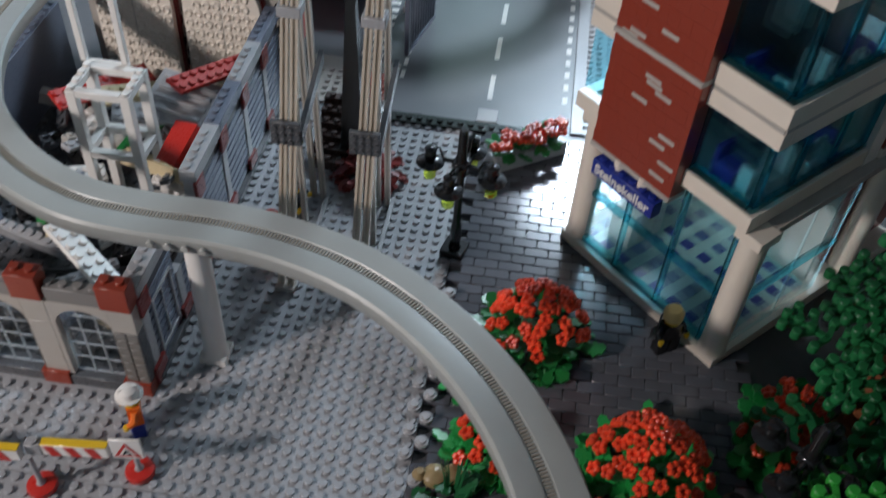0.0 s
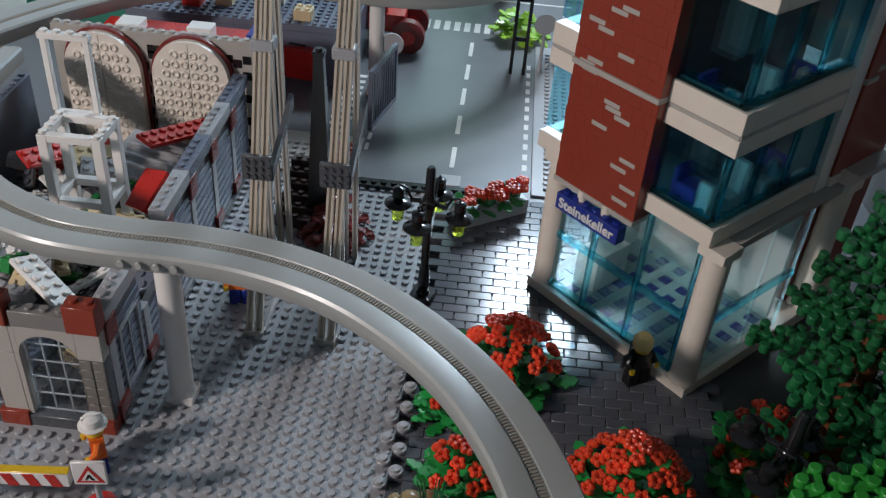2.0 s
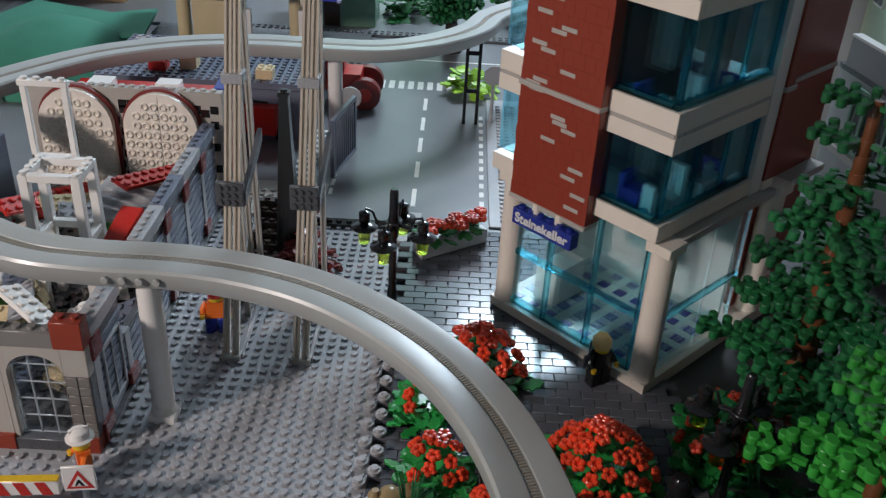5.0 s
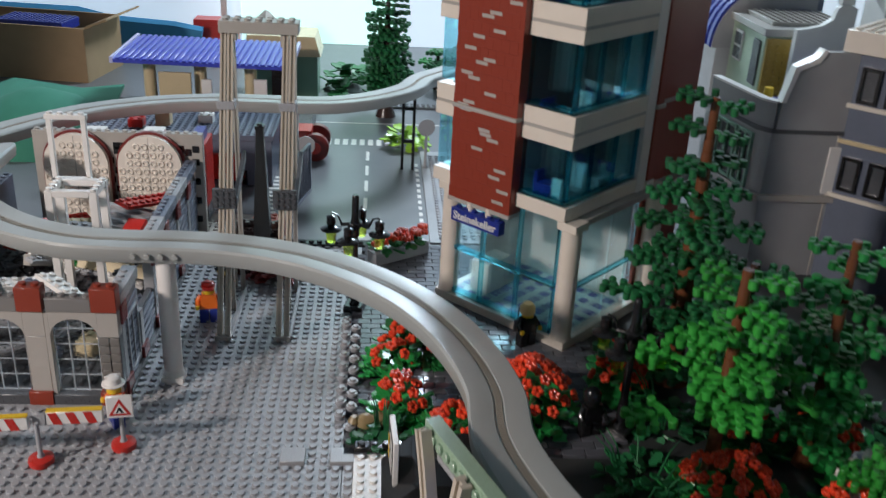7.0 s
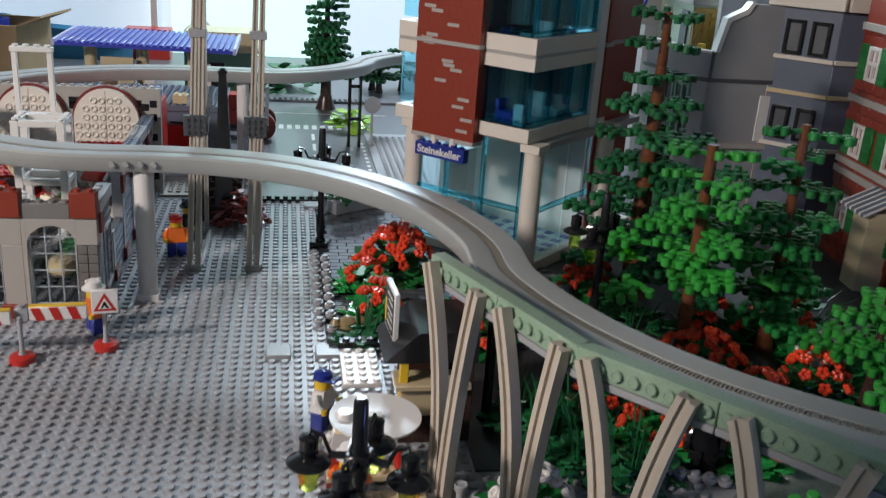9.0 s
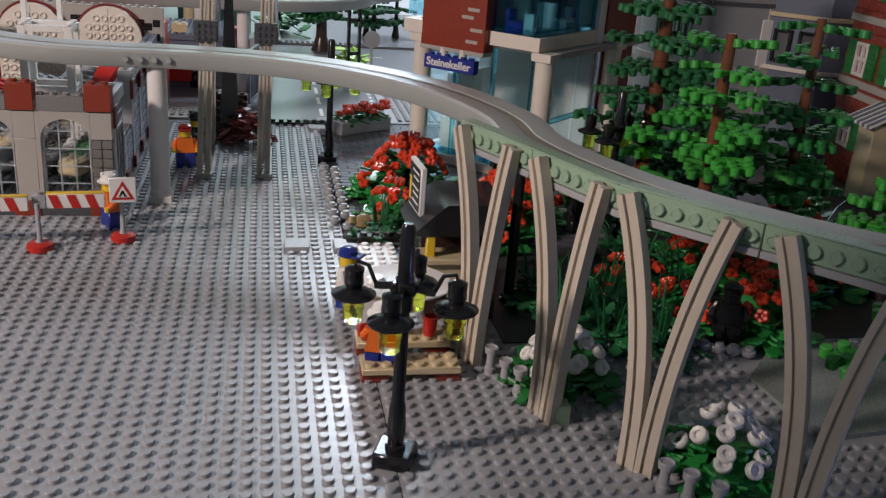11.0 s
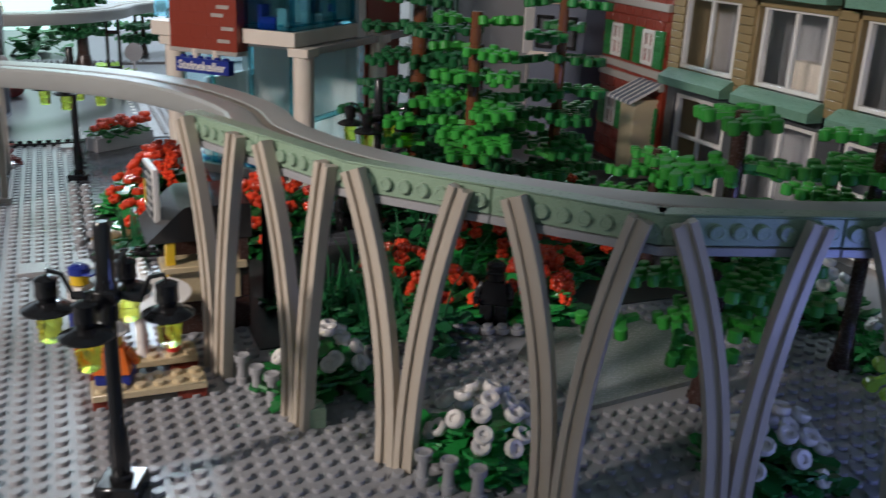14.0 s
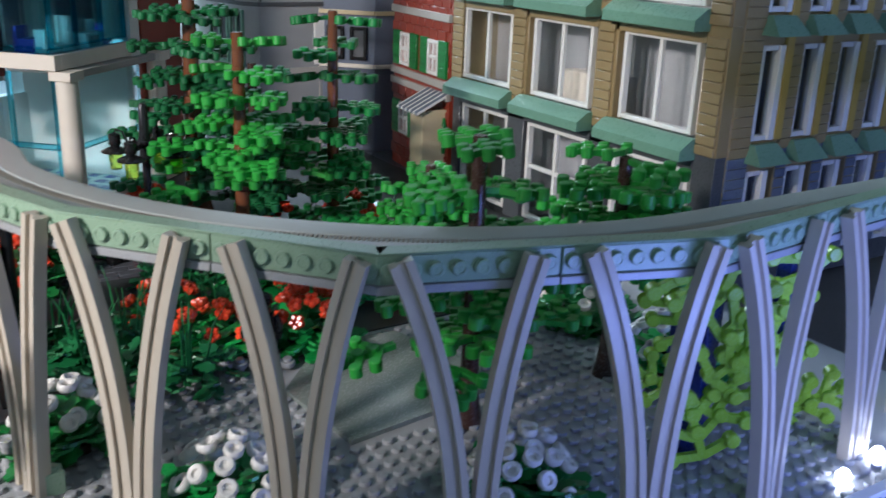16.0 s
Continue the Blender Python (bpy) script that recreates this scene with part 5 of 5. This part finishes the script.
for i in range(5):
    x = 3.7 + 4.5 * i
    # mustard carries the light on the reveals of the dark tan wall
    part("side_jamb", G().box(x + 2.3, x + 3.1, -0.3, 1.2, 12.4, 31), YELLOWTAN, side, "window jamb with its lit reveal coloured mustard")
    jamb = part("side_pier", G().box(x + 3.1, x + 4.5, -0.05, 1.2, 2, 31), KHAKI, side)
    for z, h in ((2.0, 8), (12.4, 7.2), (22, 7)):
        f = part("side_window", G().box(x - 0.1, x + 0.3, 0, 0.6, z, z + h).box(x + 1.7, x + 2.3, -0.2, 0.6, z, z + h).box(x + 0.3, x + 1.7, 0, 0.6, z, z + 0.4).box(x + 0.3, x + 1.7, 0, 0.6, z + h - 0.4, z + h), WHITE, house)
        part("pane", G().box(x + 0.3, x + 1.7, 0.25, 0.33, z + 0.4, z + h - 0.4, 0.01), GLASS, f)
        if z > 10:
            part("side_sill", G().add([(x - 0.6, -1.7, z - 1.6), (x + 3.0, -1.7, z - 1.6), (x + 3.0, 0.0, z - 1.6), (x - 0.6, 0.0, z - 1.6), (x - 0.1, -0.5, z - 0.2), (x + 2.5, -0.5, z - 0.2), (x + 2.5, 0.0, z - 0.2), (x - 0.1, 0.0, z - 0.2)], [(3, 2, 1, 0), (4, 5, 6, 7), (0, 1, 5, 4), (1, 2, 6, 5), (2, 3, 7, 6), (3, 0, 4, 7)]), SILLGREEN, house, "sand green hipped sill")
part("side_rail", G().box(3.4, 18, -0.12, 0.1, 5.6, 6.2), WHITE, house, "white glazing rail on the ground floor")
for i in range(36):
    for k in range(4):
        part("side_course", G().box(6.85 + 4.5 * k, 8.15 + 4.5 * k, -0.16, -0.05, 2.05 + 0.8 * i, 2.77 + 0.8 * i, 0.05), BLUEGREY if i < 12 else KHAKI, side)
# flat sheet with the dimness of the indoors put into its colour
part("side_inner", G().box(7, 26, 5, 5.4, 0, 31), BLUEGREY, house, "blue-grey sheet that imitates a dim room behind the side windows")

redh = thing("red_house", "red-brown brick house with green shutters and grey courses", "house", (58, 43.2, 0), -6)
rw = part("wall", G().box(0, 8, 0, 15, 0, 29), BRICKRED, redh)
rb = mesh("brick", G().box(-0.1, 0.1, -0.95, 0.95, 0.02, 1.16, 0.05), BRICKRED)
for i in range(22):
    for j in range(7):
        part("brick", rb, None, rw, at=(-0.06, 1.2 + 2 * j + (i % 2) * 0.9, 1.2 * i))
for z in (9.6, 10.8, 17.8, 25.6):
    part("grey_course", G().box(-0.4, 0.3, 0, 15, z, z + 0.8), WARMGREY, redh)
for z in (4.0, 12.0, 20.4):
    for y in (3.6, 11.0):
        o = window_unit(redh, 2.6, 3.7, bars=1, rail_z=1.7)
        o.matrix_basis = put(-0.15, y, z)
        for s in (-1, 1):
            sh = part("shutter", G().box(-0.45, -0.1, y + s * 2.3 - 0.95, y + s * 2.3 + 0.95, z - 0.1, z + 3.8), GREEN, redh, "green louvred shutter")
            for i in range(6):
                part("louvre", G().box(-0.52, -0.45, y + s * 2.3 - 0.8, y + s * 2.3 + 0.8, z + 0.15 + 0.55 * i, z + 0.5 + 0.55 * i, 0.03), GREEN, sh)
aw = part("awning", G().extrude_y([(-3.7, 8.3), (-3.7, 8.6), (0, 10.5), (0, 10.2)], 0.1, 5.3), WHITE, redh, "striped sloping awning over a cream booth")
for i in range(5):
    part("awning_stripe", G().extrude_y([(-3.74, 8.32), (-3.74, 8.66), (-0.02, 10.57), (-0.02, 10.4)], 0.15 + 1.04 * i, 0.67 + 1.04 * i), BLUEGREY, aw)
part("booth", G().box(-2.8, 0, 0.6, 3.8, 0, 8.7), TAN, redh, "cream booth")

grey = thing("grey_house", "blue-grey house with dark windows, pale bands and white cornice", "house", (59.4, 62.6, 0), 45)
part("wall", G().box(0, 10, 0, 7.4, 0, 27), BLUEGREY, grey)
part("return_wall", G().box(-0.02, 5, -5, 0, 0, 27).moved(pose(0, 0, 0, 0, 0, 40)), BLUEGREY, grey)
part("corner_strip", G().box(-0.35, 0.6, 7.0, 7.9, 0, 27), OLDWHITE, grey)
for z, m in ((10.4, OLDWHITE), (16.8, TAN), (20.9, OLDWHITE)):
    part("band", G().box(-0.35, 0.3, 0, 7.0, z, z + 0.5), m, grey)
    part("band", G().box(-0.35, 0.3, -5, 0, z, z + 0.5).moved(pose(0, 0, 0, 0, 0, 40)), m, grey)
part("cornice", G().box(-1.0, 10, -0.3, 8.4, 27, 29.4).studs(-0.8, 9, 0, 8, 29.4, 8), OLDWHITE, grey)
part("return_cornice", G().box(-1.0, 5, -5, -0.3, 27, 29.4).moved(pose(0, 0, 0, 0, 0, 40)), OLDWHITE, grey)
for z in (11.4, 21.6):
    for y in (2.0, 5.0):
        o = window_unit(grey, 2.2, 4.0, mats=(BLACK, GLASS), bars=0)
        o.matrix_basis = put(-0.1, y, z)
        # dark sheet at the glass imitates the shade of an unlit room
        part("indoor_shade_pane", G().box(-0.12, -0.02, y - 0.8, y + 0.8, z + 0.4, z + 3.6, 0.01), DARK, grey)
rg = thing("rounded_grey_house", "light grey house with stepped gable, roof terrace and green windows", "house", (45.3, 67.3, 0))
FOOT = [(-2.2, 12), (0, 1.6), (1.2, 0.2), (12.5, 0), (12.5, 13), (-2.2, 13)]


def footprint(out, z0, z1, poly=FOOT):
    """The house's outline grown sideways by out, between two heights."""
    cx, cy = 5.2, 6.6
    return G().prism([(x + (out if x > cx else -out), y + (out if y > cy else -out)) for x, y in poly], z0, z1)


part("wall", footprint(0, 0, 17.6), PALEGREY, rg)
part("ledge", footprint(0.45, 9.6, 10.3), WARMGREY, rg, "pale stone ledge")
part("upper_ledge", footprint(0.12, 17.6, 18.1), DARK, rg, "dark grey groove course")
part("parapet", G().prism([(-2.2, 12), (0, 1.6), (1.2, 0.2), (1.9, 0.9), (0.8, 2.0), (-1.4, 12.2)], 18.1, 21.0), PALEGREY, rg)
part("parapet_cap", G().prism([(-2.3, 12), (-0.1, 1.6), (1.1, 0.1), (2.0, 0.8), (0.9, 2.1), (-1.3, 12.2)], 21.0, 21.25), WHITE, rg, "white parapet cap")
part("gable", G().extrude_y([(1.5, 18.1), (12.5, 18.1), (12.5, 26.9), (5.2, 26.9), (4.6, 26.0), (2.5, 25.0), (1.7, 21.2)], 0, 1), PALEGREY, rg)
part("gable_edge", G().extrude_y([(1.45, 21.2), (2.3, 25.2), (4.5, 26.3), (5.1, 27.2), (5.6, 27.1), (4.9, 25.8), (2.8, 24.8), (1.95, 21.2)], -0.25, 1.2), WHITE, rg)
# patch of light on the grey wall, painted as a white panel
part("panel", G().box(8.2, 10.6, -0.12, 0.15, 10.6, 16.2), WHITE, rg, "lit patch of the wall as a paler panel")
part("roof_terrace", G().box(0.9, 12.4, 1.2, 12.9, 18.1, 18.6), BLUE, rg, "blue terrace tiles")
part("terrace_stool", G().lathe(2.4, 6.0, [(18.6, 0.5), (20.2, 0.6), (21.4, 0.5)], 12), YELLOW, rg, "yellow terrace stool")
for x, y, w in ((-0.35, 3.3, 1.8), (-1.15, 7.1, 3.0)):
    o = window_unit(rg, w + 1.2, 6.6, mats=(SILLGREEN, GLASS), bars=1)
    o.matrix_basis = put(x, y, 10.5, 12)
    # shade of the indoors as a dark sheet in the window
    part("indoor_shade_pane", G().box(-0.02, 0.1, -w / 2, w / 2, 0.5, 6.0, 0.01), DARK, o)
fb = thing("pale_green_house", "pale green far house with white windows and dark flat roof", "house", (51.2, 84.9, 0))
part("wall", G().box(0, 12, 0.4, 12, 0, 25.2), plastic("pale_green_wall", (0.46, 0.56, 0.40)), fb)
part("front_wall", G().box(3.4, 12, 0, 0.4, 0, 24.0), PALEGREY, fb)
part("roof", G().box(-0.6, 12.4, -0.6, 12.4, 25.2, 26.1).box(1.2, 11.5, 2, 11, 26.1, 26.6).studs(1.5, 11.5, 2, 11, 26.6, 6), WARMGREY, fb)
for y0, y1, z0, z1, bar in ((7.6, 10.2, 20.2, 24.2, True), (1.4, 3.6, 18.4, 24.2, False)):
    f = part("window" if bar else "door", G().box(-0.25, 0.05, y0, y1, z0, z1), WHITE if bar else DARK, fb)
    for k in range(2):
        yy = y0 + 0.25 + k * (y1 - y0 - 0.2) / 2
        for z in (z0 + 0.3, (z0 + z1) / 2 + 0.15):
            part("pane", G().box(-0.32, -0.2, yy, yy + (y1 - y0) / 2 - 0.35, z, z + (z1 - z0) / 2 - 0.5, 0.01), DARK if bar else GLASS, f)
tp = part("tan_panel", G().box(0.1, 3.3, -0.1, 0.4, 17, 24.8), YELLOWTAN, fb, "mustard studded corner panel")
for i in range(3):
    for j in range(7):
        part("panel_stud", G().lathe(0, 0, [(0, 0.34), (0.2, 0.32)], 10).moved(pose(0, 0, 0, 90, 0, 0)), YELLOWTAN, tp, at=(0.7 + i, -0.1, 17.8 + j))
sr = thing("striped_roof_house", "far house with a curved blue and white striped roof", "house", (48.6, 97, 0))
part("wall", G().box(0.6, 14, 0, 12, 0, 21), GREY, sr)
rows = [(0 + 6.5 * (1 - math.cos(k * math.pi / 16)), 21 + 8 * math.sin(k * math.pi / 16)) for k in range(9)]
part("roof", G().extrude_y(rows + [(14, 29), (14, 21)], 0, 12), PALEGREY, sr)
for i in range(6):
    part("roof_rib", G().extrude_y([(x - 0.35, z + 0.2) for x, z in rows] + [(x, z - 0.1) for x, z in rows[::-1]], 0.4 + 2 * i, 1.4 + 2 * i), BLUE, sr, "dark blue roof rib")
ch = thing("chimney_stack", "grey chimney stack with four black pots", "chimney", (67, 110, 0))
part("stack", G().box(-2, 2, -1.2, 1.2, 0, 26.4), BLUEGREY, ch)
for x in (-1.4, -0.5, 0.5, 1.4):
    part("pot", G().lathe(x, 0, [(26.4, 0.36), (28.6, 0.42), (28.9, 0.3)], 10), BLACK, ch)
sc = thing("scroll_gable", "cream scrolled gable behind the grey houses", "gable", (53.0, 80.6, 0))
part("gable", G().extrude_y([(0, 20), (7, 20), (7, 29.6), (5.6, 30.2), (4.6, 29.6), (4.2, 28.2), (3.0, 27.4), (1.4, 27.0), (0, 26.8)], 0, 1), WHITE, sc)
part("cap", G().box(4.8, 6.4, -0.2, 1.2, 30.0, 30.7), WHITE, sc)
tw = thing("blue_spire", "dark blue pointed spire behind the roofs", "spire", (70, 90, 0))
part("shaft", G().box(-3, 3, -3, 3, 0, 30), WHITE, tw)
part("spire", G().lathe(0, 0, [(30, 4.2), (42, 0.4)], 4), BLUE, tw)

# ---- far side ----
solid("folded_felt", G().sweep([(-62, 112, 3.2), (-54, 118, 6.0), (-46, 121, 3.6), (-40, 122, 4.2)], [(-7, 0), (7, 0.6), (7, 1.0), (-7, 0.4)]), FELT, "folded green felt cloth lying on the layout", "cloth")
for i, (x, y, z, m) in enumerate([(-31, 96, 7.4, RED), (-22, 99, 7.4, WHITE), (-18, 95, 7.4, TAN), (-35, 103, 7.4, GREY)]):
    solid("roof_box", G().box(-1, 1, -1, 1, 0, 1.2).studs(-1, 1, -1, 1, 1.2, 8), m, "small toy brick box lying on the shed roof", "brick", "roof boxes", at=(x, y, z))
lr = thing("ladder_truck", "red and white vehicle top with dark ladder beside the road", "vehicle", (-16.5, 92, 0.1), 80)
part("body", G().box(0, 9, 0, 4, 1.0, 4.6), RED, lr)
part("cab", G().box(6.4, 9, 0.1, 3.9, 4.6, 6.6), DARK, lr)
for i in range(6):
    part("ladder_rung", G().box(0.4 + i, 0.7 + i, 1.0, 3.0, 4.9, 5.1), BLACK, lr)
for x in (1.6, 7.4):
    for y in (-0.1, 4.1):
        part("wheel", G().lathe(0, 0, [(-0.4, 1.1), (0.4, 1.1)], 14).moved(pose(0, 0, 0, 90, 0, 0)), BLACK, lr, at=(x, y, 1.1))
rail("far_monorail_track", smooth_way([(-62, 38), (-50, 60), (-44.8, 70), (-41.2, 77), (-37.4, 82.6), (-33, 87.2), (-26.2, 91.1), (-19, 92.9), (-12, 93.0), (-5, 93.2), (0, 95.4), (4, 98.8), (7, 103), (9, 108.5), (14, 115)], 4, 11.2), "grey monorail track curving across the far road")
for x, y in ((-47.4, 65), (-9.4, 93.1), (4.4, 94.6)):
    support_column(x, y, 11.2) if x < 0 else solid("black_trestle", G().box(-1, -0.6, -1, 1, 0, 11.2).box(0.6, 1, -1, 1, 0, 11.2).box(-0.6, 0.6, -0.2, 0.2, 4, 4.5).box(-0.6, 0.6, -0.2, 0.2, 9, 9.5), BLACK, "black trestle under the far track", "trestle", at=(x + 2.4, y + 8, 0))
stn = thing("station", "open station with a ribbed blue roof on tan pillars", "station", (-38.4, 114.4, 0))
roof = part("roof", G().extrude_y([(0, 12.0), (26.6, 11.6), (26.6, 12.1), (0, 12.5)], -1, 16.8), ROOFBLUE, stn, "blue ribbed roof")
rib = mesh("rib", G().box(-0.36, 0.36, 0, 18.0, 0, 0.3, 0.12), ROOFBLUE)
for i in range(26):
    part("rib", rib, None, roof, at=(0.7 + i, -1.1, 12.48 - 0.4 * i / 26))
for x, z in ((-0.5, 11.9), (26.6, 11.45)):
    part("roof_edge", G().box(x, x + 0.5, -1.1, 16.9, z, z + 1.0), plastic("lilac_plastic", (0.45, 0.45, 0.70)), stn, "pale lilac roof edge")
part("panel", G().box(6, 11, 2, 2.6, 3, 10), TAN, stn, "tan panel under the roof")
part("white_panel", G().box(21, 23, 1, 1.6, 3, 9.5), WHITE, stn)
part("white_panel", G().box(12.6, 14.2, 2, 2.6, 3, 9), WHITE, stn)
for x in (4, 12, 20):
    part("pillar", G().lathe(x, 5, [(0, 1.0), (12.0, 1.0)], 12), TAN, stn)
part("platform", G().box(-2, 30, -2, 13, 0, 3).studs(-2, 30, -2, 0, 3, 6), DARK, stn)
shed = thing("dark_shed", "low shed with a dark grey studded roof", "shed", (-38, 93, 0))
part("wall", G().box(0.3, 25.7, 0.3, 14.7, 0, 6.6), BLUEGREY, shed)
part("roof", G().box(0, 26, 0, 15, 6.6, 7.4).studs(0, 26, 0, 15, 7.4, 6), BLUEGREY, shed, "dark grey studded roof")
solid("tan_chimney", G().box(-1, 1, -1, 1, 0, 3).box(-1.2, 1.2, -1.2, 1.2, 3, 3.5), TAN, "small tan chimney on the dark shed", "chimney", at=(-27.5, 97, 7.4))
gh = thing("green_hut", "sand green wooden hut with pink roof edge", "hut", (-22, 140, 0))
part("wall", G().box(0, 13, 0, 8, 0, 8), SILLGREEN, gh)
part("roof", G().extrude_y([(-0.6, 8), (13.6, 8), (12.6, 11.6), (0.4, 11.6)], -0.6, 8.6), TAN, gh)
part("door", G().box(4.6, 7.2, -0.15, 0.1, 0, 6), DKBROWN, gh)
truck = thing("red_tractor", "red toy tractor with dark red wheels parked at the crossing", "tractor", (-9.3, 105.4, 0.1))
part("body", G().box(-3, 1.6, 0, 4, 2.2, 4.4).box(-3, -0.6, 0.4, 3.6, 4.4, 6.6).box(-6, -3, 0.6, 3.4, 1.6, 3.4), RED, truck)
for x, y, r in ((2.2, -0.6, 2.1), (2.2, 4.4, 2.1), (-4.6, -0.4, 1.4), (-4.6, 4.2, 1.4)):
    wm = G().lathe(0, 0, [(-0.7, r * 0.7), (-0.6, r), (0.6, r), (0.7, r * 0.7)], 18).moved(pose(0, 0, 0, 90, 0, 0))
    w = part("wheel", wm, DARKRED, truck, at=(x, y, r))
    part("hub", G().lathe(0, 0, [(-0.8, r * 0.45), (0.8, r * 0.45)], 12).moved(pose(0, 0, 0, 90, 0, 0)), RED, w)
lorry = thing("red_lorry", "long red fire lorry with blue lights behind the pierced wall", "lorry", (-35, 77.6, 0))
part("chassis", G().box(0, 16.6, 0, 5, 1, 3), DARK, lorry)
part("body", G().box(0, 16.6, 0, 5, 3, 10.9), RED, lorry)
part("roof_locker", G().box(2, 4.4, 1.2, 3.4, 10.9, 11.9), WHITE, lorry, "white roof locker")
part("roof_hatch", G().box(9, 11.4, 1.4, 3.2, 10.9, 12.1), WHITE, lorry, "white roof hatch")
part("blue_light", G().box(15.0, 16.2, 1, 4, 10.9, 12.1), BLUE, lorry)
for x in (3, 13.6):
    part("wheel", G().lathe(0, 0, [(-0.6, 1.4), (0.6, 1.4)], 16).moved(pose(0, 0, 0, 90, 0, 0)), BLACK, lorry, at=(x, 0.3, 1.5))
gate = thing("grey_gate", "grey mesh gate standing open beside the road", "gate", (-8.4, 84, 0), 78)
part("gate_frame", G().box(0, 8, 0, 0.5, 0, 0.5).box(0, 8, 0, 0.5, 6.5, 7).box(0, 0.5, 0, 0.5, 0.5, 6.5).box(7.5, 8, 0, 0.5, 0.5, 6.5), BLUEGREY, gate)
for i in range(9):
    part("gate_bar", G().box(1 + 0.75 * i, 1.25 + 0.75 * i, 0.1, 0.4, 0.5, 6.5), BLUEGREY, gate)
sg = thing("round_road_sign", "grey round road sign on a thin pole", "road sign", (-7.6, 93, 0.05))
part("pole", G().lathe(0, 0, [(0, 0.5), (0.3, 0.25), (5.2, 0.2)], 10), GREY, sg)
part("disc", G().lathe(0, 0, [(-0.12, 1.3), (0.12, 1.3)], 18).moved(pose(0, 0, 6.2, 90, 0, 0)), GREY, sg)
copy_thing(sg, put(9.5, 102.4, 0.3, 15))
solid("lime_plant", leaf_clump(2.6, 4.0, 60, random.Random(8), 1.5), LIME, "lime green fern at the road side", "plant", at=(7.0, 113, 0.3))
solid("palm_plant", leaf_clump(3.5, 5.5, 50, random.Random(18), 2.6), GREEN, "spreading green palm behind the far road", "plant", at=(-3.5, 148, 0))
solid("green_felt_hill", G().lathe(0, 0, [(0, 12), (3, 11), (6, 7), (8, 2)], 14), FELT, "green felt covered hill", "hill", at=(-50, 112, -0.3))
solid("white_rock_hill", G().lathe(0, 0, [(0, 13), (4, 12), (7, 9), (9, 4)], 11), CLOTH, "pale rocky hill at the table edge", "hill", at=(-66, 100, -0.3))
box = thing("cardboard_box", "open brown cardboard box with toy parts", "box", (-78, 150, -0.3), -9)
part("front_side", G().box(0, 26, 0, 0.5, 0, 10.5), CARD, box)
part("right_side", G().box(25.5, 26, 0.5, 15.5, 0, 10.5), CARD, box)
part("left_side", G().box(0, 0.5, 0.5, 15.5, 0, 10.5), CARD, box)
part("back_side", G().box(0, 26, 15.5, 16.0, 0, 10.5), CARD, box)
part("toy_plate", G().box(8, 21, 2, 9, 9.2, 10.9).studs(8, 21, 2, 9, 10.9, 6), BLUE, box, "blue plate inside")
part("right_flap", G().extrude_y([(26, 10.3), (30.5, 12.2), (30.4, 12.6), (25.9, 10.7)], 0.4, 15.6), CARD, box)
solid("blue_sheet", G().sweep([(-110, 176, 8.5), (-62, 175, 7.6), (-55, 175, 6.0), (-42, 175, 5.2), (-36, 175, 4.2)], [(-0.5, -9), (0.5, -9), (0.7, 0.6), (-0.3, 1.4)]), BLUECLOTH, "crumpled blue sheet hanging behind the table", "sheet")
solid("red_tray", G().box(0, 9, 0, 4, 0, 5.6).box(-0.4, 9.4, -0.4, 4.4, 5.6, 7.0), RED, "bright red plastic tray on the far table", "tray", at=(-38, 178, -0.3))
solid("grey_turret", G().box(0, 4.6, 0, 4.6, 0, 8.2).lathe(2.3, 2.3, [(8.2, 3.6), (11.4, 0.4)], 4).box(-0.4, 5, -0.4, 5, 4.4, 4.8), WARMGREY, "small grey toy turret with a pitched roof", "turret", at=(-23.6, 165, -0.3))
solid("pale_post", G().box(0, 1.4, 0, 0.8, 0, 60), WHITE, "white slotted shelf post against the wall", "post", at=(-33.9, 187, -0.3))
rn = random.Random(33)
for i in range(3):
    tree(rn.uniform(8, 20), rn.uniform(140, 152), rn.uniform(6, 8), rn.choice([GREEN, DKGREEN]), DKBROWN, 0.5, 0.3, 3, 3, 3.6, 90 + i, "far_tree", "small far green layered tree", 4)
solid("backdrop", G().box(-29.4, 5.5, 189.2, 189.8, -50, 90, 0.02), WINDOWGLOW, "bright mint-lit window at the end of the hall", "window", kind="structure")
# added glowing panels: the wall's daylight is put into their emission
solid("backdrop_left", G().box(-220, -29.5, 189.2, 189.8, -50, 110, 0.02), WALLGLOW, "pale glowing panel that imitates daylight on the wall behind the table", "wall", kind="structure")
solid("backdrop_right", G().box(5.6, 220, 189.2, 189.8, -50, 110, 0.02), WALLGLOW, "pale glowing panel that imitates daylight on the wall behind the table", "wall", kind="structure")
tn = thing("tan_tray", "tan studded plate with a red barrel beside the ruin", "plate", (-33.5, 34.0, 0))
part("tray", G().box(-3, 3, -3, 3, 0, 0.4).studs(-3, 3, -3, 3, 0.4), TAN, tn)
part("barrel", G().lathe(0.8, 0.4, [(0.6, 0.7), (1.4, 0.95), (2.4, 0.7)], 14), RED, tn)
solid("led_strip", G().box(40, 56, -17.6, -16.9, 0.0, 0.5), WHITE, "white strip carrying small lights at the table edge", "light strip")
for i, (x, y) in enumerate(((45.4, -15.6), (49.1, -15.1), (52.5, -14.8))):
    solid("led_bulb", G().lathe(0, 0, [(0, 0.35), (0.5, 0.4), (0.8, 0.2)], 10), LED, "small glowing white light", "light", "small lights", at=(x, y, 0.0))
